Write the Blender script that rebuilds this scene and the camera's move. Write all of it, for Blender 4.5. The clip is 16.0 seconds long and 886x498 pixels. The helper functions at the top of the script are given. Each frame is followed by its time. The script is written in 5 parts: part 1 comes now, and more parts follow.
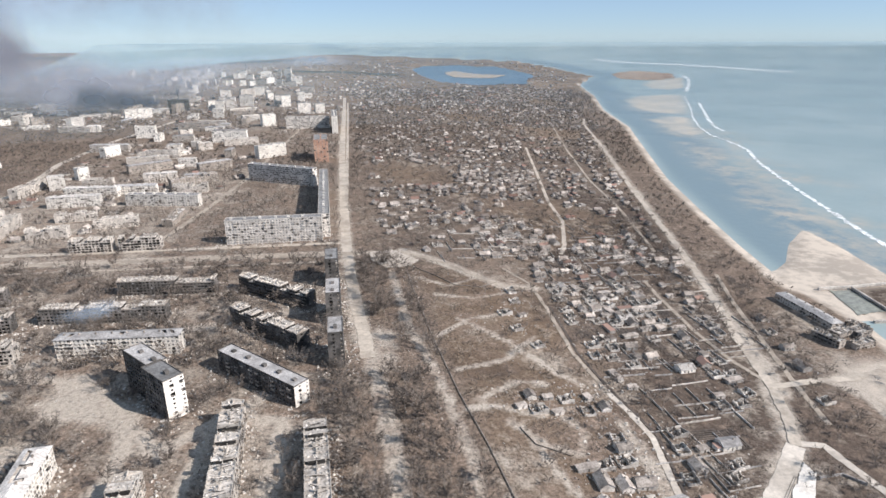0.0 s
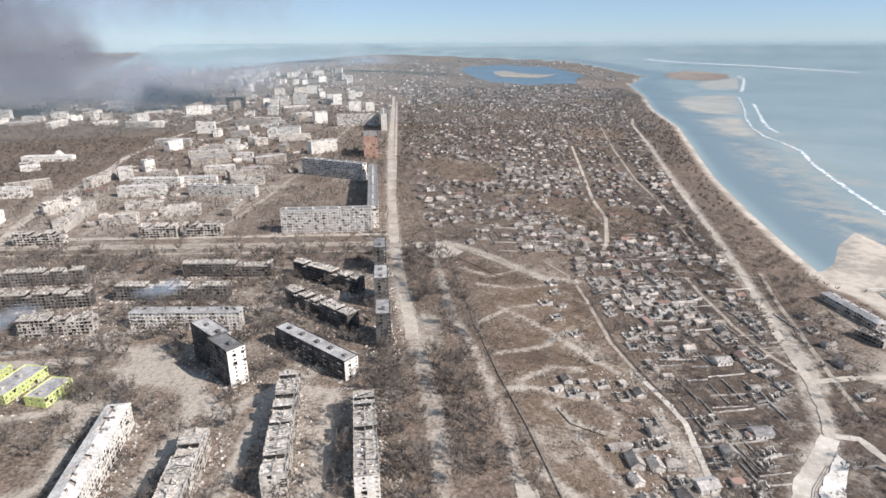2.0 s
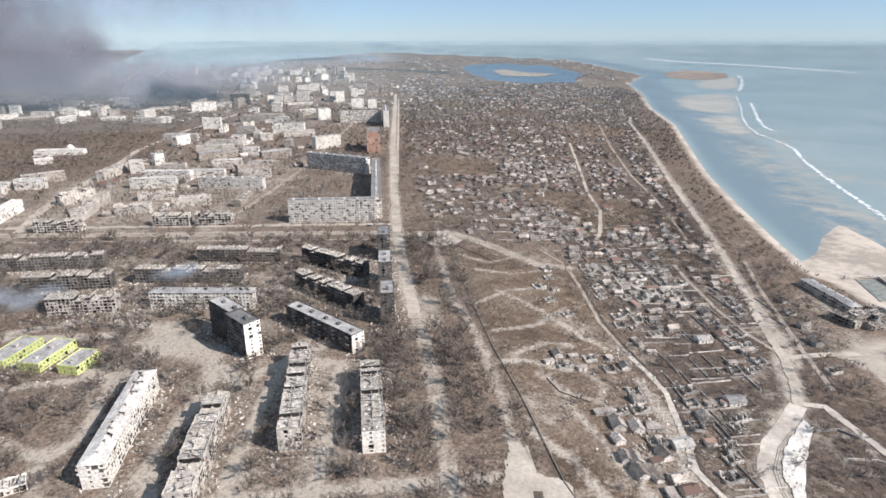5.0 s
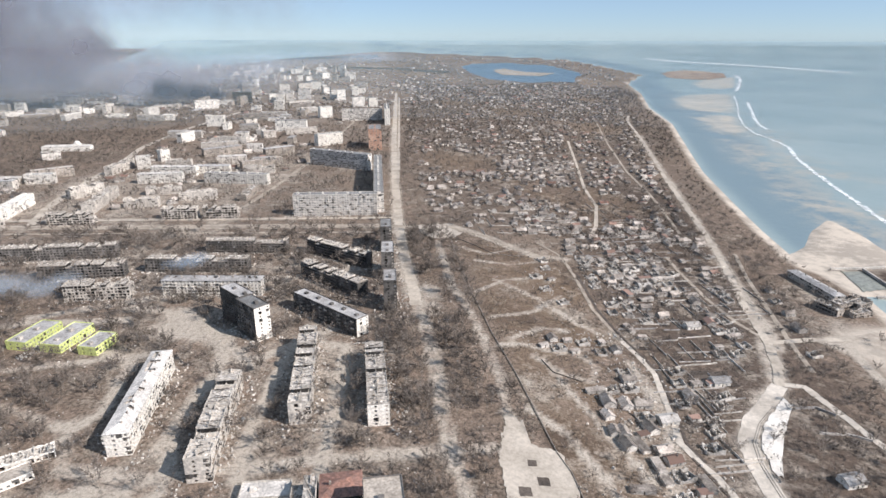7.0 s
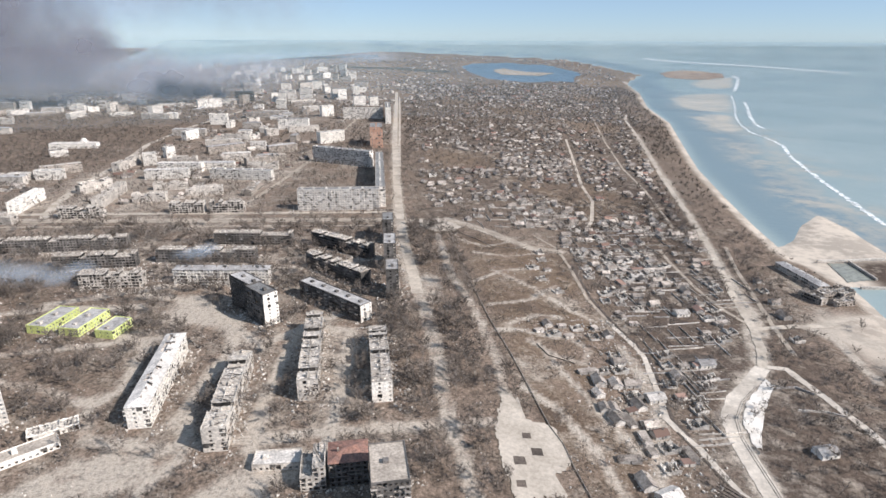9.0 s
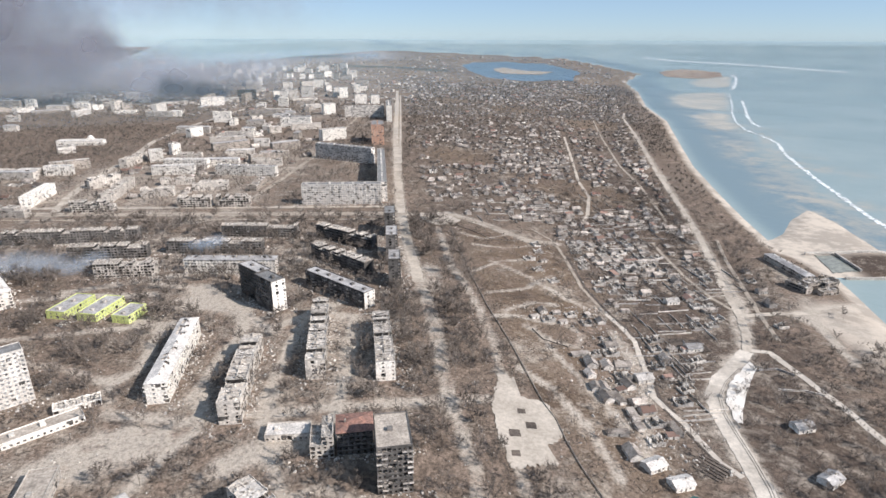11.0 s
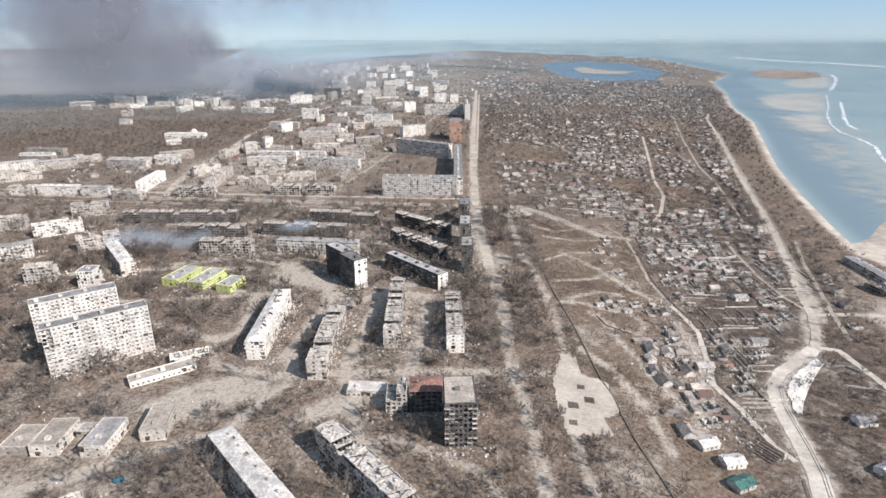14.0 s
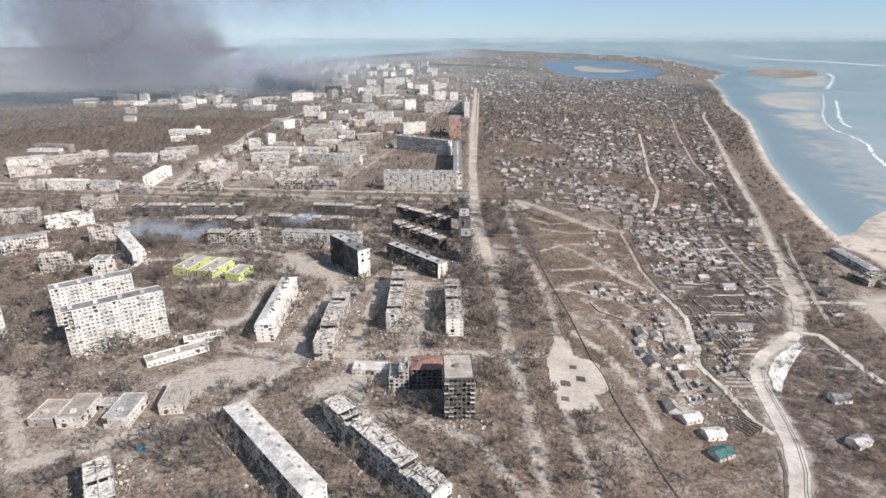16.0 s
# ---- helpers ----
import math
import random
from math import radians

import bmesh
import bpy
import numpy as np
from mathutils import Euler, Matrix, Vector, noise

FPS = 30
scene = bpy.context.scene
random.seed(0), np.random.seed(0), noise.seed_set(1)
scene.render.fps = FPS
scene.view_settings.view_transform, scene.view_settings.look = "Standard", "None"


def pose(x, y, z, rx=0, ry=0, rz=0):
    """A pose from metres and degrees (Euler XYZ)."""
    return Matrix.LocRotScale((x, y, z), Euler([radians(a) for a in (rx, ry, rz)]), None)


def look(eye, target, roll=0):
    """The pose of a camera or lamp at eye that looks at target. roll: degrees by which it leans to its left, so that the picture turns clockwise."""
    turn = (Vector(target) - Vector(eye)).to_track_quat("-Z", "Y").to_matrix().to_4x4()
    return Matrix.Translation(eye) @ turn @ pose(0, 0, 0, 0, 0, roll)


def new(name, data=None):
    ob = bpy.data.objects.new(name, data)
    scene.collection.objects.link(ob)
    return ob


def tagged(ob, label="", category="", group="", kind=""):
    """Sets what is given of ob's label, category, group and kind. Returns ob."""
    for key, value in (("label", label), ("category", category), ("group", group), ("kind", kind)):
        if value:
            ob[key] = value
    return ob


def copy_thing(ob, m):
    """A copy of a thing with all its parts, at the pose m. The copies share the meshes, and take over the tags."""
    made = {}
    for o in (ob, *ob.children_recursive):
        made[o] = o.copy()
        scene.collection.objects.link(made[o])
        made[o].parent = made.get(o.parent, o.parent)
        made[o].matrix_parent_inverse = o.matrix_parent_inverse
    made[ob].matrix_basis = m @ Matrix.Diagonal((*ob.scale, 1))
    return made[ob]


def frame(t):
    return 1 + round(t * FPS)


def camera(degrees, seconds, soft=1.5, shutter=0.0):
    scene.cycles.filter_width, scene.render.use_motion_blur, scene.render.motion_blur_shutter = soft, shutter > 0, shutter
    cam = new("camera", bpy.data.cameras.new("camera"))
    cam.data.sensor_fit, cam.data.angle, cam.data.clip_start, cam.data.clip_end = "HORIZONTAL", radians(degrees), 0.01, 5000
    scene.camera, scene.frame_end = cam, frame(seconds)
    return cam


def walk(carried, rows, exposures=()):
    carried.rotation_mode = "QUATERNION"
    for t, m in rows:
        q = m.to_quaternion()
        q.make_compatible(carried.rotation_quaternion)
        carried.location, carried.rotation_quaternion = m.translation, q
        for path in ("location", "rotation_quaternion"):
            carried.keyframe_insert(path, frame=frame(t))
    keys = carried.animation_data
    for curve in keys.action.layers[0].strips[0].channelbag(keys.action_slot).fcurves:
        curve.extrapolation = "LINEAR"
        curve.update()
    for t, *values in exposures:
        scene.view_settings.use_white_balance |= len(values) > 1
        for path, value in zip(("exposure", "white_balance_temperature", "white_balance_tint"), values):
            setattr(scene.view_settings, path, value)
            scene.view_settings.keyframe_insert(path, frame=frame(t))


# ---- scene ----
cam = camera(73.42, 16.0, soft=1.55)
# seconds, eye, turn left of +y, pitch up, roll
PATH = [
    (0, (2.74, -116.36, 223.70), -5.729, -19.592, -0.152),
    (0.5, (1.50, -122.22, 223.28), -4.776, -19.583, -0.137),
    (1, (1.64, -128.22, 223.21), -1.203, -19.607, -0.332),
    (1.5, (1.38, -133.84, 223.16), -1.222, -19.588, -0.288),
    (2, (0.85, -139.90, 223.02), -1.242, -19.583, -0.249),
    (2.5, (0.70, -145.39, 222.82), -1.229, -19.608, -0.179),
    (3, (0.27, -151.57, 222.83), -1.240, -19.608, -0.119),
    (3.5, (0.11, -157.14, 222.89), -1.252, -19.636, -0.068),
    (4, (0.52, -163.07, 223.01), -1.196, -19.661, -0.097),
    (6.5, (-0.53, -191.40, 222.55), -1.216, -19.744, 0.133),
    (7, (-0.90, -197.93, 222.64), -1.229, -19.750, 0.157),
    (7.5, (-1.52, -203.99, 222.40), -1.246, -19.739, 0.269),
    (8, (-2.08, -209.42, 222.42), -1.306, -19.784, 0.311),
    (8.5, (-2.01, -215.50, 222.34), -1.298, -19.761, 0.310),
    (9, (-1.53, -221.55, 222.04), -1.247, -19.743, 0.244),
    (11.3, (-1.94, -249.14, 222.35), -1.230, -19.850, 0.280),
    (11.5, (-1.97, -251.54, 222.38), -1.151, -19.866, 0.288),
    (12, (-3.15, -257.81, 222.59), 3.313, -19.934, -0.001),
    (12.5, (-1.92, -263.40, 222.41), 6.231, -19.888, -0.162),
    (13, (-1.27, -268.95, 222.37), 6.216, -19.851, -0.155),
    (13.5, (-0.30, -274.71, 222.19), 6.235, -19.828, -0.146),
    (14, (0.50, -280.75, 222.00), 6.253, -19.823, -0.129),
    (14.5, (0.68, -286.54, 222.06), 6.198, -19.853, -0.127),
    (15, (1.60, -292.85, 222.17), 6.239, -19.886, -0.101),
    (15.5, (2.18, -298.92, 222.11), 6.235, -19.912, -0.071),
    (16, (2.82, -304.79, 222.43), 6.205, -19.960, -0.044),
]


def gaze(eye, turn, pitch, roll):
    return pose(*eye, 0, 0, turn) @ pose(0, 0, 0, 90 + pitch, 0, 0) @ pose(0, 0, 0, 0, 0, roll)


walk(cam, [(t, gaze(e, a, b, c)) for t, e, a, b, c in PATH])

# ---- light ----
SUN_TURN, SUN_UP = -27.0, 37.0  # degrees from +x, and above the ground
world = bpy.data.worlds.new("world")
scene.world = world
world.use_nodes = True
wn = world.node_tree
wn.nodes.clear()
sky = wn.nodes.new("ShaderNodeTexSky")
sky.sky_type = "NISHITA"
sky.sun_disc = False
sky.sun_elevation = radians(SUN_UP)
sky.sun_rotation = radians(90 - SUN_TURN)
sky.altitude = 200
sky.air_density, sky.dust_density, sky.ozone_density = 0.7, 0.03, 4.0
back = wn.nodes.new("ShaderNodeBackground")
back.inputs["Strength"].default_value = 0.080
outw = wn.nodes.new("ShaderNodeOutputWorld")
tint = wn.nodes.new("ShaderNodeMix")
tint.data_type, tint.blend_type = "RGBA", "MULTIPLY"
tint.inputs[0].default_value = 1.0
tint.inputs[7].default_value = (0.88, 0.98, 1.16, 1.0)
whiten = wn.nodes.new("ShaderNodeMix")  # even pale blue added to whiten the sky
whiten.data_type = "RGBA"
whiten.inputs[0].default_value = 0.40
whiten.inputs[7].default_value = (6.0, 7.7, 9.2, 1.0)
wn.links.new(sky.outputs[0], tint.inputs[6])
wn.links.new(tint.outputs[2], whiten.inputs[6])
wn.links.new(whiten.outputs[2], back.inputs[0])
wn.links.new(back.outputs[0], outw.inputs[0])

lamp = bpy.data.lights.new("sun", "SUN")
lamp.energy, lamp.angle, lamp.color = 5.0, radians(0.6), (1.0, 0.945, 0.91)
sun = new("sun", lamp)
a, b = radians(SUN_TURN), radians(SUN_UP)
sun.matrix_world = look((600 * math.cos(a), 600 * math.sin(a), 600 * math.tan(b)), (0, 0, 0))
scene.view_settings.exposure = 0.25
scene.cycles.transparent_max_bounces = 24

# ---- materials ----


class Nodes:
    """A short way to write a node tree."""

    def __init__(self, name):
        self.mat = bpy.data.materials.new(name)
        self.mat.use_nodes = True
        self.tree = self.mat.node_tree
        self.tree.nodes.clear()
        self.out = self.add("ShaderNodeOutputMaterial")
        self.pos = self.add("ShaderNodeNewGeometry").outputs["Position"]

    def add(self, kind, **values):
        node = self.tree.nodes.new(kind)
        for key, value in values.items():
            node.inputs[key].default_value = value
        return node

    def link(self, a, b):
        self.tree.links.new(a, b)

    def noise(self, scale, detail=4.0, rough=0.6, vector=None):
        n = self.add("ShaderNodeTexNoise", Scale=scale, Detail=detail, Roughness=rough)
        self.link(vector or self.pos, n.inputs["Vector"])
        return n.outputs["Fac"]

    def ramp(self, fac, lo, hi):
        n = self.add("ShaderNodeMapRange")
        n.inputs["From Min"].default_value, n.inputs["From Max"].default_value = lo, hi
        self.link(fac, n.inputs["Value"])
        return n.outputs["Result"]

    def math(self, op, a, b):
        n = self.tree.nodes.new("ShaderNodeMath")
        n.operation = op
        for slot, v in zip(n.inputs, (a, b)):
            if isinstance(v, (int, float)):
                slot.default_value = v
            else:
                self.link(v, slot)
        return n.outputs[0]

    def mix(self, fac, a, b, blend="MIX"):
        n = self.tree.nodes.new("ShaderNodeMix")
        n.data_type, n.blend_type = "RGBA", blend
        for slot, v in ((n.inputs[0], fac), (n.inputs[6], a), (n.inputs[7], b)):
            if isinstance(v, (int, float)):
                slot.default_value = v
            elif isinstance(v, tuple):
                slot.default_value = (*v, 1.0)
            else:
                self.link(v, slot)
        return n.outputs[2]

    def surface(self, colour, rough=0.9, metal=0.0, bump=None, height=0.1, spec=0.3):
        p = self.add("ShaderNodeBsdfPrincipled", Roughness=rough, Metallic=metal)
        p.inputs["Specular IOR Level"].default_value = spec
        if isinstance(colour, tuple):
            p.inputs["Base Color"].default_value = (*colour, 1.0)
        else:
            self.link(colour, p.inputs["Base Color"])
        if bump is not None:
            k = self.add("ShaderNodeBump", Strength=0.8, Distance=height)
            self.link(bump, k.inputs["Height"])
            self.link(k.outputs[0], p.inputs["Normal"])
        self.link(p.outputs[0], self.out.inputs[0])
        return self.mat


def stained(name, light, dark, big=0.05, small=0.9, rough=0.9, vary=0.25, spread=(0.38, 0.62), island=False, height=0.1, odd=None, rub=(0.68, 1.25)):
    """A weathered surface: two tones in large stains, grain over them, and a shade of its own for each piece."""
    n = Nodes(name)
    c = n.mix(n.ramp(n.noise(big, 5), *spread), light, dark)
    grain = n.noise(small, 6, 0.7)
    c = n.mix(1.0, c, n.mix(n.ramp(grain, 0.38, 0.62), (rub[0],) * 3, (rub[1],) * 3), "MULTIPLY")
    if vary:
        r = n.add("ShaderNodeNewGeometry").outputs["Random Per Island"] if island else n.add("ShaderNodeObjectInfo").outputs["Random"]
        if odd:
            c = n.mix(n.math("GREATER_THAN", n.math("FRACT", n.math("MULTIPLY", r, 7.13), 0), 0.86), c, odd)
        c = n.mix(1.0, c, n.mix(r, (1 - vary,) * 3, (1 + vary,) * 3), "MULTIPLY")
    return n.surface(c, rough, bump=grain, height=height)


M = {}
M["plaster"] = stained("pale_plaster", (0.64, 0.585, 0.52), (0.41, 0.37, 0.33), 0.08, 0.7)
M["brick"] = stained("grey_brick", (0.42, 0.365, 0.315), (0.25, 0.22, 0.19), 0.08, 0.9)
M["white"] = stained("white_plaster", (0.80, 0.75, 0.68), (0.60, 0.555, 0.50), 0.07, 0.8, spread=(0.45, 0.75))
M["panel"] = stained("white_concrete_panel", (0.74, 0.69, 0.63), (0.54, 0.50, 0.455), 0.09, 0.8)
# burnt walls, and also the painted shade of some long sides
M["scorched"] = stained("scorched_and_shaded_masonry", (0.22, 0.20, 0.185), (0.07, 0.065, 0.06), 0.1, 0.8)
M["room"] = stained("dim_room", (0.50, 0.455, 0.41), (0.30, 0.275, 0.25), 0.2, 0.6)
M["soot"] = stained("soot_stained_wall", (0.13, 0.12, 0.11), (0.045, 0.042, 0.04), 0.15, 0.8)
M["char"] = stained("charred_room", (0.05, 0.046, 0.043), (0.02, 0.019, 0.018), 0.2, 1.0)
M["slate"] = stained("grey_slate_roof", (0.42, 0.40, 0.385), (0.27, 0.255, 0.245), 0.12, 0.7)
M["slate_light"] = stained("pale_slate_roof", (0.68, 0.63, 0.58), (0.46, 0.425, 0.39), 0.12, 0.7)
M["tan_roof"] = stained("brown_felt_roof", (0.42, 0.365, 0.31), (0.29, 0.25, 0.212), 0.12, 0.7)
M["bitumen"] = stained("grey_bitumen_roof", (0.27, 0.265, 0.26), (0.17, 0.165, 0.16), 0.12, 0.7)
M["slab"] = stained("ash_covered_slab", (0.62, 0.565, 0.51), (0.36, 0.325, 0.29), 0.25, 0.8)
M["rubble"] = stained("broken_masonry", (0.64, 0.59, 0.535), (0.34, 0.31, 0.275), 0.3, 1.5, vary=0.45, island=True)
M["timber"] = stained("burnt_timber", (0.14, 0.12, 0.10), (0.06, 0.053, 0.047), 0.3, 1.5, vary=0.4, island=True)
M["lime"] = stained("lime_green_plaster", (0.66, 0.71, 0.27), (0.54, 0.59, 0.24), 0.1, 0.8)
M["orange"] = stained("orange_brick", (0.50, 0.33, 0.245), (0.40, 0.235, 0.17), 0.08, 0.8)
M["frame"] = stained("white_window_frame", (0.62, 0.60, 0.57), (0.45, 0.43, 0.41), 0.4, 2.0)
M["red"] = stained("red_oxide_roof", (0.30, 0.16, 0.12), (0.20, 0.12, 0.10), 0.3, 0.8)
M["teal"] = stained("green_sheet_roof", (0.10, 0.23, 0.20), (0.07, 0.16, 0.14), 0.3, 0.8)
M["blue"] = stained("blue_paint", (0.05, 0.22, 0.32), (0.05, 0.16, 0.24), 0.3, 0.8)
M["bark"] = stained("bare_branches", (0.36, 0.315, 0.27), (0.20, 0.17, 0.145), 0.06, 0.5, vary=0.2)
M["twigs"] = stained("bare_twigs", (0.225, 0.187, 0.158), (0.105, 0.088, 0.076), 0.06, 0.5, vary=0.25, island=False)
M["dusty"] = stained("dusty_road", (0.55, 0.48, 0.40), (0.38, 0.325, 0.27), 0.05, 0.35, vary=0, rub=(0.85, 1.12), height=0.03)
M["dirt"] = stained("trodden_earth", (0.44, 0.375, 0.305), (0.29, 0.245, 0.20), 0.06, 0.4, vary=0, rub=(0.85, 1.12), height=0.03)
M["gravel"] = stained("white_gravel", (0.84, 0.79, 0.73), (0.66, 0.60, 0.53), 0.08, 0.5, vary=0, rub=(0.85, 1.12), height=0.03)
M["chalk"] = stained("pale_dust_road", (0.66, 0.59, 0.51), (0.46, 0.405, 0.345), 0.05, 0.35, vary=0, rub=(0.85, 1.12), height=0.03)
M["plaza"] = stained("pale_concrete_square", (0.53, 0.465, 0.395), (0.42, 0.365, 0.305), 0.06, 0.4, vary=0, rub=(0.85, 1.12), height=0.03)
M["beds"] = stained("dug_garden_soil", (0.15, 0.12, 0.10), (0.095, 0.078, 0.067), 0.12, 0.8)
M["pipe"] = stained("weathered_pipe", (0.25, 0.22, 0.19), (0.15, 0.134, 0.12), 0.3, 1.0)
M["house_wall"] = stained("limewashed_wall", (0.66, 0.62, 0.57), (0.40, 0.365, 0.33), 0.15, 0.9, vary=0.4)
M["house_roof"] = stained("weathered_asbestos_roof", (0.48, 0.42, 0.368), (0.24, 0.203, 0.175), 0.15, 0.9, vary=0.5, odd=(0.27, 0.175, 0.14))
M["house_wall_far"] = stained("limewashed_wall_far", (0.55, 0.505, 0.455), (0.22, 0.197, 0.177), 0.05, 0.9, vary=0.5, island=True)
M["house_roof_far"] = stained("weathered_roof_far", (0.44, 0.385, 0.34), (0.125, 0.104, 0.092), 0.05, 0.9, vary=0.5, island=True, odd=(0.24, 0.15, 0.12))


def glass():
    n = Nodes("window_glass")
    r = n.add("ShaderNodeObjectInfo").outputs["Random"]
    return n.surface(n.mix(r, (0.08, 0.085, 0.09), (0.36, 0.365, 0.37)), 0.15, spec=0.6)


M["glass"] = glass()


def water_material():
    n = Nodes("sea_water")
    c = n.mix(n.ramp(n.noise(0.004, 6), 0.4, 0.65), (0.315, 0.405, 0.41), (0.395, 0.475, 0.47))
    tone = n.add("ShaderNodeAttribute")
    tone.attribute_name = "tone"
    parts = n.add("ShaderNodeSeparateColor")
    n.link(tone.outputs["Color"], parts.inputs[0])
    # darker blue of mirrored sky, put into the near-shore water colour
    c = n.mix(parts.outputs[0], c, (0.235, 0.315, 0.345))
    streak = n.ramp(n.noise(0.03, 6, 0.7), 0.4, 0.6)
    c = n.mix(n.math("MULTIPLY", parts.outputs[1], streak), c, (0.52, 0.485, 0.41))
    shore = n.math("ADD", parts.outputs[2], n.math("MULTIPLY", n.math("SUBTRACT", n.noise(0.012, 6, 0.65), 0.5), 1.5))
    c = n.mix(n.ramp(shore, 0.45, 0.95), c, n.mix(n.ramp(n.noise(0.02, 5), 0.42, 0.6), (0.68, 0.60, 0.48), (0.50, 0.48, 0.42)))
    ripple = n.noise(0.12, 4)
    n.surface(c, 0.32, bump=ripple, height=0.5, spec=0.35)
    p = [k for k in n.tree.nodes if k.type == "BSDF_PRINCIPLED"][0]
    clear = n.add("ShaderNodeBsdfTransparent")
    m = n.add("ShaderNodeMixShader", Fac=0.82)
    n.link(clear.outputs[0], m.inputs[1])
    n.link(p.outputs[0], m.inputs[2])
    n.link(m.outputs[0], n.out.inputs[0])
    return n.mat


M["water"] = water_material()


def lake_material():
    n = Nodes("lake_water")
    return n.surface(n.mix(n.noise(0.01, 4), (0.07, 0.125, 0.175), (0.11, 0.165, 0.21)), 0.3, spec=0.5)


M["lake"] = lake_material()


def foam_material():
    """Broken white water: torn by noise, the sea showing through."""
    n = Nodes("surf_foam")
    n.surface((0.80, 0.82, 0.82), 0.6)
    p = [k for k in n.tree.nodes if k.type == "BSDF_PRINCIPLED"][0]
    m = n.add("ShaderNodeMixShader")
    n.link(n.ramp(n.noise(0.11, 5, 0.7), 0.26, 0.54), m.inputs[0])
    n.link(n.add("ShaderNodeBsdfTransparent").outputs[0], m.inputs[1])
    n.link(p.outputs[0], m.inputs[2])
    n.link(m.outputs[0], n.out.inputs[0])
    return n.mat


M["foam"] = foam_material()


def ground_material():
    """Soil kinds come from the attribute 'soil' (dust, dry grass, dug earth) and 'sand'; grain comes from noise."""
    n = Nodes("ground")
    soil = n.add("ShaderNodeAttribute")
    soil.attribute_name = "soil"
    parts = n.add("ShaderNodeSeparateColor")
    n.link(soil.outputs["Color"], parts.inputs[0])
    sand = n.add("ShaderNodeAttribute")
    sand.attribute_name = "sand"
    patch, mid, fine, grit = n.noise(0.02, 6, 0.65), n.noise(0.09, 6, 0.66), n.noise(0.45, 6, 0.7), n.noise(1.7, 4, 0.7)
    c = n.mix(n.ramp(n.math("ADD", n.math("MULTIPLY", mid, 0.6), n.math("MULTIPLY", patch, 0.4)), 0.40, 0.60), (0.272, 0.212, 0.170), (0.100, 0.079, 0.064))

    def lay(c, amount, light, dark, soft=0.75):
        edge = n.math("ADD", amount, n.math("MULTIPLY", n.math("SUBTRACT", mid, 0.5), 1.9))
        edge = n.math("ADD", edge, n.math("MULTIPLY", n.math("SUBTRACT", patch, 0.5), 1.6))
        edge = n.math("ADD", edge, n.math("MULTIPLY", n.math("SUBTRACT", fine, 0.5), 0.9))
        return n.mix(n.ramp(edge, 0.5 - soft / 2, 0.5 + soft / 2), c, n.mix(n.ramp(fine, 0.38, 0.62), light, dark))

    c = lay(c, parts.outputs[2], (0.132, 0.101, 0.083), (0.066, 0.051, 0.043))
    c = lay(c, parts.outputs[1], (0.262, 0.187, 0.128), (0.132, 0.094, 0.065))
    c = lay(c, parts.outputs[0], (0.60, 0.535, 0.46), (0.38, 0.335, 0.285))
    c = n.mix(1.0, c, n.mix(n.ramp(fine, 0.36, 0.64), (0.48, 0.48, 0.48), (1.40, 1.37, 1.35)), "MULTIPLY")
    c = n.mix(1.0, c, n.mix(n.ramp(grit, 0.36, 0.64), (0.68, 0.68, 0.68), (1.26, 1.25, 1.24)), "MULTIPLY")
    c = n.mix(sand.outputs["Fac"], c, n.mix(n.ramp(n.math("ADD", n.math("MULTIPLY", patch, 0.6), n.math("MULTIPLY", mid, 0.4)), 0.45, 0.55), (0.60, 0.52, 0.435), (0.41, 0.355, 0.30)))
    return n.surface(c, 0.95, bump=fine, height=0.8, spec=0.1)


M["ground"] = ground_material()
M["pond"] = stained("muddy_water", (0.30, 0.30, 0.25), (0.22, 0.22, 0.19), 0.05, 0.2, rough=0.25, vary=0)


def smoke_material(name, colour, strength):
    """Thin smoke: dense at the middle of each billow (its own x and z), torn by noise, clear at the rim."""
    n = Nodes(name)
    co = n.add("ShaderNodeTexCoord").outputs["Object"]
    sep = n.add("ShaderNodeSeparateXYZ")
    n.link(co, sep.inputs[0])
    x, z = sep.outputs[0], sep.outputs[2]
    r2 = n.math("ADD", n.math("MULTIPLY", x, x), n.math("MULTIPLY", z, z))
    body = n.ramp(r2, 1.0, 0.0)
    torn = n.ramp(n.noise(0.0035, 4, 0.55), 0.22, 0.6)
    fac = n.math("MULTIPLY", n.math("MULTIPLY", n.math("MULTIPLY", body, body), torn), strength)
    d = n.add("ShaderNodeBsdfDiffuse", Color=(*colour, 1.0))
    t = n.add("ShaderNodeBsdfTransparent")
    m = n.add("ShaderNodeMixShader")
    n.link(fac, m.inputs[0])
    n.link(t.outputs[0], m.inputs[1])
    n.link(d.outputs[0], m.inputs[2])
    n.link(m.outputs[0], n.out.inputs[0])
    return n.mat


M["smoke_dark"] = smoke_material("dark_smoke", (0.235, 0.24, 0.285), 0.72)
M["smoke_veil"] = smoke_material("thin_smoke_veil", (0.33, 0.345, 0.37), 0.62)
M["smoke_dense"] = smoke_material("dense_smoke", (0.06, 0.068, 0.09), 0.95)
M["smoke_grey"] = smoke_material("grey_smoke", (0.33, 0.345, 0.40), 0.55)
M["smoke_blue"] = smoke_material("thin_blue_smoke", (0.42, 0.50, 0.60), 0.42)


